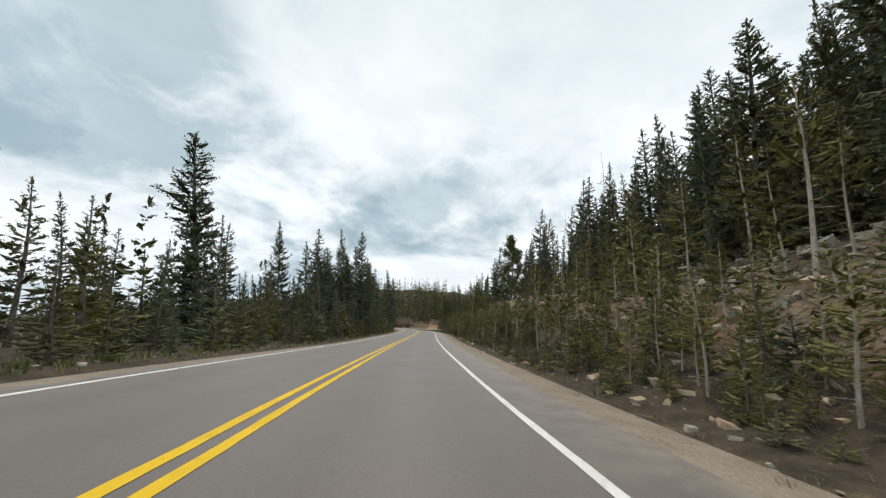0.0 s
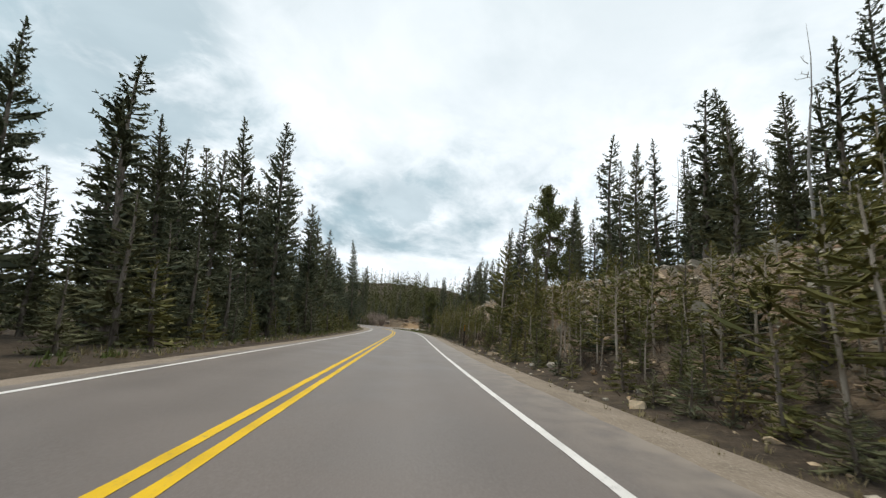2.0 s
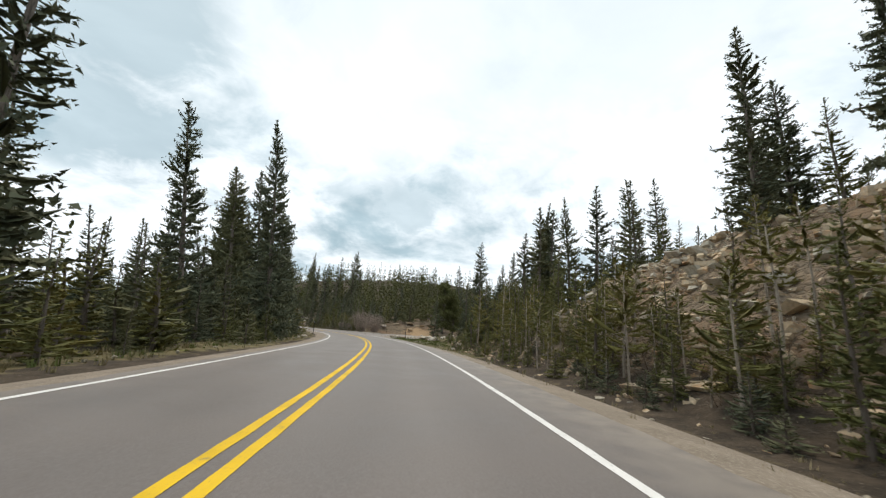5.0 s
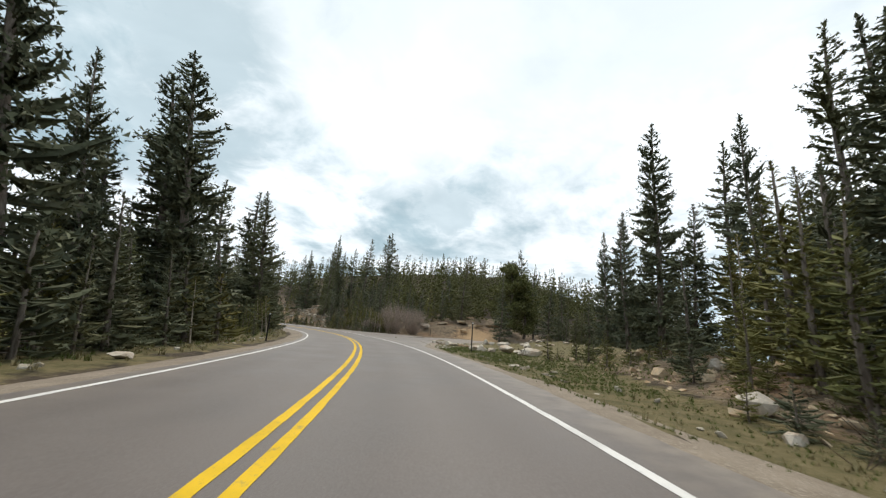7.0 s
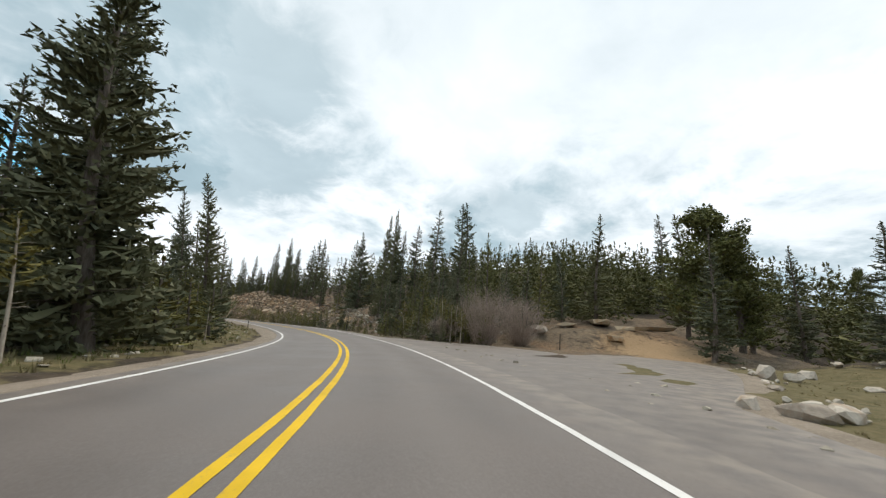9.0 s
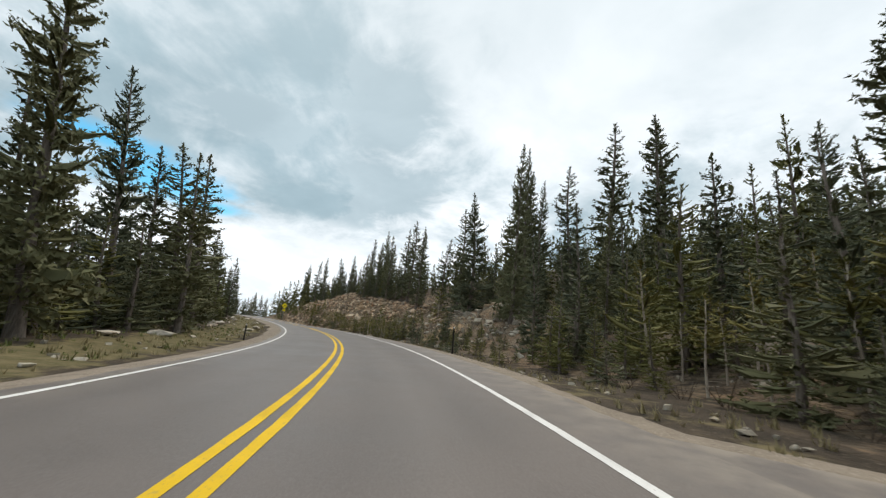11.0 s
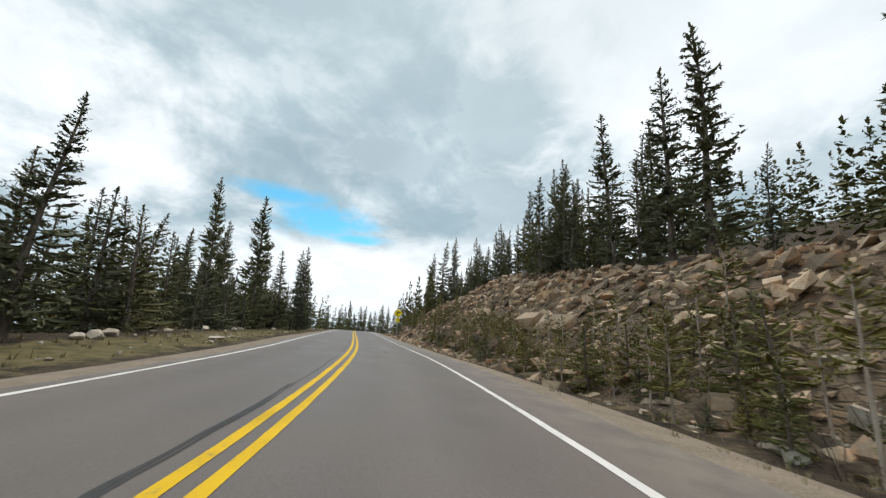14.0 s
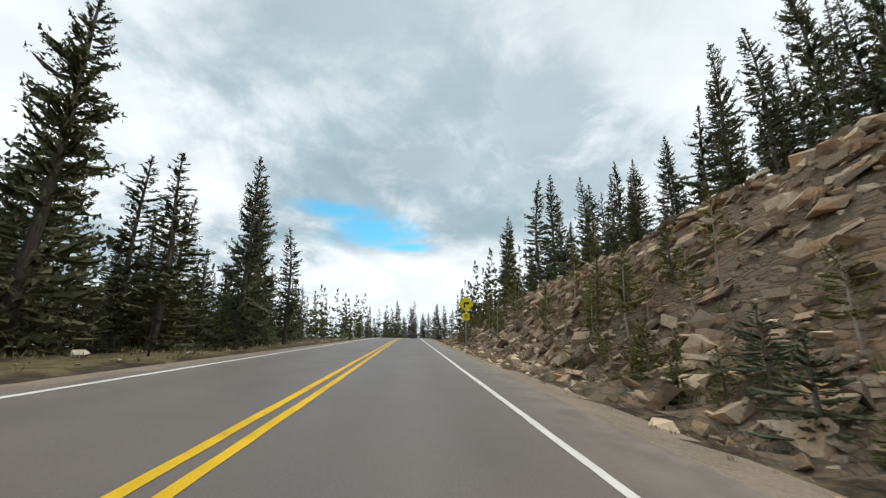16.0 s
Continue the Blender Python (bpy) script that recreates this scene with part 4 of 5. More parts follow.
plant_tops([("slim", -0.5, 214.0, 22.0, 1.2), ("slim", 0.6, 165.6, 11.4, 1.3), ("slim", 7.9, 176.0, 14.5, 1.2), ("slim", 14.3, 179.5, 13.4, 1.2), ("slim", 3.7, 178.6, 17.1, 1.2), ("slim", -5.6, 179.3, 17.1, 1.3),
            ("spruce", -8.8, 190.3, 16.1, 0.8), ("pine", 3.0, 171.0, 14.6, 1.15), ("pine", 5.6, 173.0, 12.0, 1.1), ("spruce", -29.0, 226.0, 26.6, 0.8), ("pine", 44.6, 216.0, 17.4, 0.8), ("slim", 41.9, 197.6, 19.1, 1.2), ("slim", 10.3, 208.0, 26.5, 1.2)])
plant_tops([("spruce", -40.0, 199.3, 26.1, 0.62), ("slim", -30.5, 195.6, 24.1, 1.3), ("slim", -26.7, 200.2, 26.5, 1.2), ("slim", -26.0, 202.6, 28.0, 1.2), ("slim", -24.5, 178.7, 11.7, 1.3),
            ("green", -19.8, 187.6, 17.2, 0.8), ("green", -22.2, 184.5, 13.1, 0.9), ("spruce", -38.6, 191.5, 22.1, 0.62), ("slim", -35.0, 198.9, 22.1, 1.2), ("spruce", -47.5, 200.7, 21.4, 1.0),
            ("slim", -51.0, 203.7, 20.6, 1.2), ("slim", -58.7, 204.3, 17.4, 1.3), ("spruce", -40.9, 201.0, 23.2, 0.7), ("spruce", -39.2, 200.5, 21.6, 0.7), ("pine", -44.6, 207.0, 13.6, 0.9)])
plant_tops([("slim", -73.1, 220.5, 21.4, 1.2), ("spruce", -80.4, 220.0, 21.6, 0.7), ("slim", -79.8, 218.4, 20.0, 1.2), ("slim", -79.7, 214.9, 17.6, 1.2), ("slim", -73.8, 215.3, 21.2, 1.3), ("slim", -75.6, 229.0, 27.5, 1.2),
            ("spruce", -91.3, 234.6, 29.5, 0.7), ("spruce", -97.3, 235.3, 27.5, 0.7), ("spruce", -87.9, 230.7, 23.7, 0.8), ("spruce", -85.6, 229.3, 23.9, 0.8), ("slim", -91.6, 229.0, 19.6, 1.2), ("slim", -113.0, 239.0, 22.0, 1.2), ("slim", -69.0, 214.0, 22.0, 1.2), ("slim", -66.5, 213.0, 23.0, 1.2)])
plant_tops([("slim", -114.4, 240.3, 23.8, 1.1), ("slim", -111.3, 242.0, 24.9, 1.1), ("slim", -113.9, 233.6, 22.4, 1.2), ("slim", -113.3, 230.7, 20.8, 1.2), ("slim", -110.9, 231.0, 18.2, 1.2),
            ("slim", -126.0, 236.8, 20.0, 1.2), ("slim", -127.3, 237.8, 22.0, 1.1), ("slim", -124.3, 235.4, 18.5, 1.2)])
plant_tops([("slim", -48.1, 161.1, 10.8, 1.3), ("spruce", -54.2, 165.6, 16.9, 0.8), ("slim", -58.7, 169.4, 14.1, 1.3), ("slim", -56.6, 170.3, 14.2, 1.4), ("slim", -55.2, 171.0, 14.0, 1.4),
            ("slim", -76.6, 173.7, 10.8, 1.3), ("slim", -69.6, 175.0, 10.8, 1.3), ("spruce", -71.7, 178.3, 14.8, 0.75), ("slim", -74.8, 176.8, 14.0, 1.3), ("slim", -76.4, 182.7, 13.0, 1.4),
            ("slim", -76.5, 186.0, 10.2, 1.2), ("slim", -79.2, 185.0, 8.8, 1.3), ("slim", -50.0, 168.0, 11.5, 1.2), ("spruce", -45.5, 161.0, 16.5, 0.8)])
plant_tops([("slim", -98.7, 184.7, 13.0, 1.4), ("slim", -95.9, 186.6, 11.9, 1.3), ("slim", -89.7, 190.1, 8.8, 1.3), ("spruce", -94.4, 192.1, 14.8, 0.7), ("spruce", -102.9, 196.7, 17.2, 0.95),
            ("spruce", -109.3, 194.6, 15.2, 0.8), ("slim", -105.8, 200.1, 12.0, 1.5), ("spruce", -106.8, 203.3, 13.3, 0.8), ("spruce", -111.2, 204.1, 13.6, 0.8), ("slim", -105.5, 191.3, 10.8, 1.3),
            ("slim", -111.9, 190.4, 12.7, 1.3), ("slim", -130.0, 215.6, 6.6, 1.2), ("slim", -145.7, 221.7, 6.9, 1.2), ("slim", -144.0, 230.5, 10.0, 1.1)])
plant_tops([("slim", -104.5, 194.0, 12.5, 1.4), ("slim", -108.0, 198.5, 12.0, 1.4), ("slim", -101.0, 190.5, 11.5, 1.4), ("slim", -114.5, 206.5, 11.5, 1.3), ("slim", -113.0, 200.0, 12.0, 1.4), ("slim", -99.5, 188.0, 12.2, 1.4), ("slim", -107.0, 193.0, 11.0, 1.5)])
plant_tops([("spruce", -21.0, 113.5, 17.5, 0.85), ("slim", -24.5, 119.0, 10.5, 1.3), ("spruce", -21.7, 108.6, 15.5, 1.0), ("spruce", -22.0, 110.3, 16.8, 1.0), ("spruce", -23.4, 111.5, 15.5, 1.0), ("slim", -25.9, 121.4, 11.4, 1.3),
            ("spruce", -32.7, 138.0, 8.7, 1.0), ("slim", -33.6, 139.5, 10.4, 1.5), ("slim", -32.0, 136.6, 7.6, 1.5), ("spruce", -35.5, 142.7, 12.2, 0.9), ("slim", -34.2, 140.7, 10.0, 1.5),
            ("slim", 9.5, 112.5, 15.5, 1.5), ("slim", 11.5, 114.5, 16.0, 1.5), ("spruce", 12.0, 110.5, 16.5, 0.8), ("slim", 8.6, 115.0, 13.5, 1.5)])
plant_tops([("slim", 7.1, 159.2, 9.8, 1.6), ("spruce", 8.0, 157.6, 5.6, 1.0), ("slim", 8.7, 156.2, 5.9, 1.6), ("spruce", 9.4, 154.7, 6.0, 1.0), ("slim", 10.5, 152.6, 7.3, 1.6), ("spruce", 9.9, 153.7, 5.4, 1.0), ("slim", 13.5, 145.4, 6.9, 1.6), ("spruce", 13.8, 144.8, 8.7, 1.0), ("slim", 14.2, 143.5, 9.4, 1.6), ("spruce", 13.9, 144.6, 6.2, 1.0)])
plant_tops([("spruce", -16.9, 51.5, 11.6, 1.0), ("spruce", -16.9, 53.1, 11.7, 1.0), ("spruce", -19.0, 57.2, 11.1, 1.0), ("spruce", -16.5, 56.0, 12.5, 1.0), ("spruce", -18.9, 53.1, 10.2, 1.0)])
plant_tops([("spruce", -17.0, 66.0, 13.8, 0.95), ("spruce", -18.8, 68.5, 14.2, 0.9), ("spruce", -16.4, 63.0, 13.0, 0.9), ("slim", 15.2, 32.0, 15.0, 1.4), ("slim", 16.5, 35.5, 15.5, 1.3)])


def fill(count, s0, s1, d0, d1, kinds, h0, h1, gap, seed, wide=(0.8, 1.15)):
    """Random stand of trees between stations and distances, kept apart by a gap."""
    r = np.random.RandomState(seed)
    made, tries = 0, 0
    while made < count and tries < count * 12:
        tries += 1
        s, d = r.uniform(s0, s1), r.uniform(d0, d1)
        x, y = (float(q) for q in place_of(s, d))
        ss, dd = road_of(x, y)
        if 250 < ss[0] < 275 and 4 < dd[0] < 8.6:
            continue
        if -6.4 < dd[0] < 7.4 and ss[0] < 330:
            continue
        if taken and (np.hypot(np.array(taken)[:, 0] - x, np.array(taken)[:, 1] - y) < gap).any():
            continue
        plant(kinds[r.randint(len(kinds))], x, y, r.uniform(h0, h1), r.uniform(*wide))
        made += 1


# left: forest edge, and the stand behind it
fill(60, -4, 114, -8.6, -6.5, ("forest", "green", "small"), 1.6, 3.6, 1.1, 20, (1.1, 1.5))
fill(88, 2, 130, -12.0, -7.6, ("green", "forest", "forest", "forest"), 2.8, 6.2, 1.0, 1, (1.0, 1.35))
fill(40, 6, 130, -18, -11, ("slim", "forest"), 6.5, 10, 1.8, 2)
fill(46, 114, 160, -10.6, -6.8, ("sapling", "forest", "green", "small"), 1.6, 4.2, 0.9, 33, (1.0, 1.4))
fill(38, 126, 174, -17, -10.5, ("forest", "slim", "green"), 3, 8.0, 1.6, 4)
fill(46, 170, 270, -17, -11.2, ("forest", "slim"), 4.5, 8.0, 1.5, 5, (1.0, 1.4))
fill(84, 172, 270, -14.5, -9.6, ("forest", "forest", "green"), 2.6, 6.0, 1.0, 26, (1.1, 1.5))
fill(30, 236, 282, -24, -10.5, ("forest", "slim"), 4, 7.0, 1.8, 21)
# right: the slope and the wood on top of it
fill(40, 5, 106, 18.5, 34, ("slim", "forest", "spruce", "slim"), 8, 12, 2.5, 7)
fill(18, 40, 110, 18.0, 24, ("forest", "green"), 3, 6, 1.8, 22)
fill(22, 6, 36, 16.5, 24, ("slim", "spruce", "slim"), 10, 13.5, 1.7, 27)
fill(14, 6, 40, 12.0, 16, ("sapling", "sapling", "slim"), 3.0, 5.5, 1.3, 28)
fill(90, 5, 48, 8.6, 12.5, ("sapling", "green", "sapling"), 1.6, 4.2, 0.75, 32, (1.0, 1.3))
fill(60, 5, 62, 8.2, 11.0, ("small", "small", "green"), 1.0, 2.2, 0.6, 36, (1.2, 1.6))
fill(18, 6, 27, 11.5, 17.5, ("green", "slim", "sapling"), 4.0, 8.0, 1.5, 37)
fill(30, 4, 60, 18.5, 25, ("slim", "spruce", "forest"), 8, 12, 1.5, 38)
fill(70, 3, 60, 7.5, 10.6, ("small",), 0.5, 1.3, 0.5, 29, (1.2, 1.8))
fill(70, 3, 62, 8.6, 12.0, ("sapling",), 1.8, 3.6, 0.9, 9)
fill(50, 34, 61, 8.6, 12.0, ("sapling",), 2.2, 4.0, 0.7, 23)
fill(60, 62, 102, 8.0, 10.2, ("sapling", "sapling", "green"), 1.6, 3.6, 0.65, 18)
fill(90, 3, 112, 7.5, 10.0, ("small",), 0.5, 1.2, 0.6, 10, (1.1, 1.6))
fill(56, 76, 101, 7.9, 10.6, ("sapling", "green"), 1.8, 4.0, 0.6, 41)
fill(30, 55, 67, 8.0, 12.0, ("green", "sapling"), 2.2, 5.0, 0.7, 42)
plant_tops([("green", 6.3, 64.0, 10.6, 0.75), ("sapling", 5.6, 62.0, 8.6, 0.9), ("slim", 8.2, 61.0, 9.5, 1.1), ("slim", -54.6, 204.7, 16.7, 1.3), ("slim", -21.2, 172.4, 12.3, 1.2), ("green", 7.4, 58.5, 7.5, 0.9)])
fill(30, 234, 264, 6.8, 8.6, ("small", "small", "sapling"), 0.5, 1.6, 0.6, 43, (1.0, 1.5))
# behind the clearing
fill(18, 103, 120, 12.0, 18, ("forest", "green", "sapling"), 3.5, 7, 1.3, 31, (1.0, 1.3))
fill(26, 103, 122, 15, 34, ("slim", "forest", "spruce"), 7, 12, 2.2, 11)
fill(22, 106, 126, 10.8, 16, ("small",), 0.6, 1.5, 1.0, 24, (1.0, 1.5))
# inside of the bend, and the wooded hill
fill(44, 166, 186, 11.5, 26, ("forest", "green", "slim"), 5, 9.0, 1.9, 13)
fill(26, 190, 216, 22, 34, ("forest", "green", "green"), 5, 8.0, 2.0, 19)
fill(56, 163, 181, 9.2, 13.5, ("sapling", "green", "forest"), 1.6, 4.4, 0.7, 14, (1.0, 1.4))
fill(16, 164, 196, 8.0, 9.4, ("small",), 0.5, 1.2, 0.7, 49, (1.1, 1.6))
fill(34, 180, 197, 8.0, 14, ("small", "small", "green"), 0.6, 1.7, 0.8, 44, (1.1, 1.6))
fill(62, 203, 222, 7.4, 11.0, ("sapling", "sapling", "green", "small"), 1.2, 3.2, 0.7, 25, (1.0, 1.3))
fill(24, 222, 256, 7.2, 9.5, ("sapling",), 1.4, 2.8, 0.8, 35, (0.9, 1.3))
fill(16, 187, 198, 8.0, 10.5, ("small", "sapling"), 0.6, 1.8, 0.8, 34, (1.0, 1.5))
fill(28, 200, 285, 18, 30, ("green", "slim"), 5, 8.5, 2.2, 15)
fill(64, 203, 285, 6.9, 8.6, ("sapling", "small", "small", "small"), 0.5, 1.8, 0.6, 16, (0.9, 1.5))
for x, y, h in ((-49.75, 192.2, 3.4), (-51.1, 198.2, 4.5), (-50.3, 195.5, 3.2), (-44.9, 189.6, 3.0), (-76.5, 206.3, 2.6), (-80.7, 209.0, 2.6), (-79.0, 207.6, 2.2), (-81.7, 208.7, 2.4), (-83.6, 209.3, 2.8)):
    plant("sapling", x, y, h, 1.1)
for x, y, h in ((-44.6, 189.3, 1.3), (-45.3, 190.0, 1.1), (-44.0, 189.5, 0.9), (-42.1, 189.4, 1.0), (-41.2, 189.9, 0.8)):
    plant("small", x, y, h, 1.4)
fill(34, 246, 284, 8.4, 11.0, ("sapling", "sapling", "green"), 1.8, 3.4, 0.8, 45)
for s, d, h in ((201.5, 9.3, 3.0), (203.2, 9.0, 2.6), (199.8, 9.6, 2.2)):
    x, y = (float(q) for q in place_of(s, d))
    plant("forest", x, y, h, 1.2)
for x, y, h in ((-44.4, 189.3, 3.5), (-45.3, 190.2, 2.7), (-43.5, 189.5, 2.1)):
    plant("forest", x, y, h, 1.2)
plant("green", -96.0, 216.2, 4.6, 0.8)
plant("sapling", -93.4, 214.2, 3.4, 1.1)
fill(46, 228, 292, 15.8, 21, ("slim", "forest", "spruce", "green"), 4.5, 8.5, 1.3, 46)
fill(22, 220, 238, 7.3, 9.6, ("sapling", "sapling", "small"), 1.2, 2.8, 0.7, 47, (1.0, 1.3))
fill(30, 101, 114, 9.6, 14.5, ("green", "sapling", "green"), 2.6, 6.0, 0.8, 48)
# beyond the crest
plant_tops([("spruce", -190.5, 243.4, 11.9, 1.0), ("slim", -196.4, 247.4, 12.9, 1.5), ("slim", -190.2, 246.8, 15.0, 1.5), ("spruce", -195.8, 251.5, 10.9, 1.0), ("slim", -189.6, 250.8, 13.6, 1.5), ("slim", -195.3, 255.1, 11.7, 1.5),
            ("spruce", -188.9, 254.6, 11.5, 1.0), ("slim", -194.4, 259.2, 12.6, 1.5), ("slim", -188.3, 257.8, 12.8, 1.5), ("spruce", -193.7, 262.6, 15.5, 1.0), ("slim", -187.6, 261.3, 14.2, 1.5), ("slim", -192.5, 266.7, 13.5, 1.5),
            ("spruce", -184.7, 228.9, 7.3, 1.0), ("slim", -177.7, 231.4, 9.5, 1.5), ("slim", -183.9, 235.2, 9.9, 1.5), ("spruce", -180.9, 223.0, 8.7, 1.0), ("slim", -187.0, 227.7, 7.5, 1.5), ("slim", -178.4, 235.8, 7.6, 1.5)])
fill(26, 282, 326, -40, 40, ("slim",), 4, 7, 2.0, 17)


def far_wood(spots):
    """The wood on the hill and past the crest, where single trees cannot be told apart: s, d ranges, count, height range."""
    shapes = [needle_arrays(300 + k, 8.0, (1.35, 1.1, 1.6)[k], 0.04, 0.4, 5, 2.4, size=1.5, power=0.85, levels=9.5, body=0.42) for k in range(3)]
    r = np.random.RandomState(77)
    rows = []
    for s0, s1, d0, d1, count, h0, h1 in spots:
        s, d = r.uniform(s0, s1, count), r.uniform(d0, d1, count)
        x, y = place_of(s, d)
        _, dd = road_of(x, y)
        keep = np.abs(dd) > 9
        x, y = x[keep], y[keep]
        z = ground_at(x, y)
        rows += [(x[i], y[i], z[i] - 0.1, r.uniform(h0, h1) / 8.0, 0.0, r.uniform(0, 6)) for i in range(len(x))]
    scatter("far_wood", shapes, rows, FARWOOD, "dense olive green spruce wood on the hillside", "woods")


far_wood([(166, 205, 22, 85, 330, 7, 11), (284, 335, 9, 42, 90, 7.5, 10.5), (338, 372, -45, -9, 90, 6.5, 9.0), (270, 330, -42, -13, 70, 5, 7.5), (205, 300, 32, 85, 190, 7, 11), (184, 330, 80, 125, 170, 7, 11), (148, 190, 44, 120, 260, 7, 11), (60, 112, 40, 90, 30, 8, 11), (112, 165, 40, 95, 80, 6, 10), (-10, 160, -60, -26, 90, 6, 9), (165, 262, -50, -24, 90, 4.5, 7),
          (276, 345, 9, 70, 170, 6.5, 10.0), (288, 345, -70, -9, 170, 6.5, 10.0), (5, 130, -27, -15, 70, 6.5, 9.5), (112, 156, 36, 60, 20, 6, 10), (200, 270, -26, -15, 50, 5, 7.5)])
# the patterns that the trees were copied from are not part of the place
for ob in [o for kind in store.values() for thing in kind for o in (*thing.children, thing)]:
    bpy.data.objects.remove(ob)

# ---- things beside the road ----


def box_arrays(x0, x1, y0, y1, z0, z1):
    v = np.array([(x, y, z) for z in (z0, z1) for y in (y0, y1) for x in (x0, x1)], float)
    f = np.array([(0, 2, 1), (1, 2, 3), (4, 5, 6), (5, 7, 6), (0, 1, 4), (1, 5, 4), (2, 6, 3), (3, 6, 7), (0, 4, 2), (2, 4, 6), (1, 3, 5), (3, 7, 5)])
    return v, f


def disc_mesh(name, radius, thick, mat, y, z, sides=20):
    """A round plate facing -y."""
    bm = bmesh.new()
    bmesh.ops.create_cone(bm, cap_ends=True, segments=sides, radius1=radius, radius2=radius, depth=thick)
    bmesh.ops.rotate(bm, verts=bm.verts, matrix=Matrix.Rotation(radians(90), 3, "X"))
    bmesh.ops.translate(bm, verts=bm.verts, vec=(0, y, z))
    return bm_mesh(name, bm, mat)


def channel_mesh(name, height, mat, wide=0.055, deep=0.032):
    """A U-channel post with flanges, its foot below the ground."""
    w_, t = wide / 2, 0.006
    pieces = [box_arrays(-w_, w_, 0, t, -0.4, height), box_arrays(-w_, -w_ + t, t, deep, -0.4, height), box_arrays(w_ - t, w_, t, deep, -0.4, height),
              box_arrays(-w_ - 0.014, -w_, deep - t, deep, -0.4, height), box_arrays(w_, w_ + 0.014, deep - t, deep, -0.4, height)]
    return mesh_of(name, *join(pieces), [mat])


def facing(x, y, lean=0.0):
    """Upright at x, y on the ground, facing traffic that comes along the road."""
    k = int(np.argmin((LINE[:, 0] - x) ** 2 + (LINE[:, 1] - y) ** 2))
    turn = math.atan2(-AHEAD[k, 0], AHEAD[k, 1])
    return Matrix.Translation((x, y, float(ground_at(x, y)[0]))) @ Matrix.Rotation(turn, 4, "Z") @ Matrix.Rotation(lean, 4, "Y")


def delineator(x, y, height, lean=0.0, reflector=True):
    thing = tagged(new("delineator_post", None), "dark steel roadside delineator post with a round white reflector" if reflector else "plain dark steel roadside delineator post", "post", "delineator posts")
    part("post", channel_mesh("post", height, POSTMETAL), thing)
    if reflector:
        plate = part("reflector", disc_mesh("reflector", 0.045, 0.012, REFLECTOR, -0.008, height - 0.06), thing, "round white reflector")
        part("rim", disc_mesh("rim", 0.053, 0.008, POSTMETAL, -0.003, height - 0.06), plate)
    thing.matrix_basis = facing(x, y, lean)
    return thing


def object_marker(x, y, height):
    thing = tagged(new("object_marker", None), "brown steel marker post with three amber reflectors", "marker post")
    part("post", channel_mesh("post", height, POSTMETAL, 0.07, 0.04), thing)
    for k in range(3):
        part("reflector", disc_mesh("reflector", 0.05, 0.014, AMBER, -0.010, height - 0.08 - 0.20 * k), thing, "round amber reflector")
    thing.matrix_basis = facing(x, y)
    return thing


def plate_mesh(name, outline, y0, y1, mat, bevel=0.0):
    """A flat plate with the outline in x, z, from y0 to y1."""
    bm = bmesh.new()
    face = bm.faces.new([bm.verts.new((x, y0, z)) for x, z in outline])
    if bevel:
        bmesh.ops.bevel(bm, geom=bm.verts[:], offset=bevel, segments=3, affect="VERTICES")
    made = bmesh.ops.extrude_face_region(bm, geom=bm.faces[:])
    bmesh.ops.translate(bm, verts=[v for v in made["geom"] if isinstance(v, bmesh.types.BMVert)], vec=(0, y1 - y0, 0))
    bmesh.ops.recalc_face_normals(bm, faces=bm.faces)
    return bm_mesh(name, bm, mat)


def text_mesh(name, words, size, mat, y, z):
    curve = bpy.data.curves.new(name, "FONT")
    curve.body, curve.size, curve.align_x, curve.align_y, curve.extrude = words, size, "CENTER", "CENTER", 0.0015
    holder = bpy.data.objects.new(name, curve)
    scene.collection.objects.link(holder)
    bpy.context.view_layer.update()
    me = bpy.data.meshes.new_from_object(holder)
    bpy.data.objects.remove(holder)
    me.transform(Matrix.Translation((0, y, z)) @ Matrix.Rotation(radians(90), 4, "X"))
    me.materials.clear()
    me.materials.append(mat)
    return me


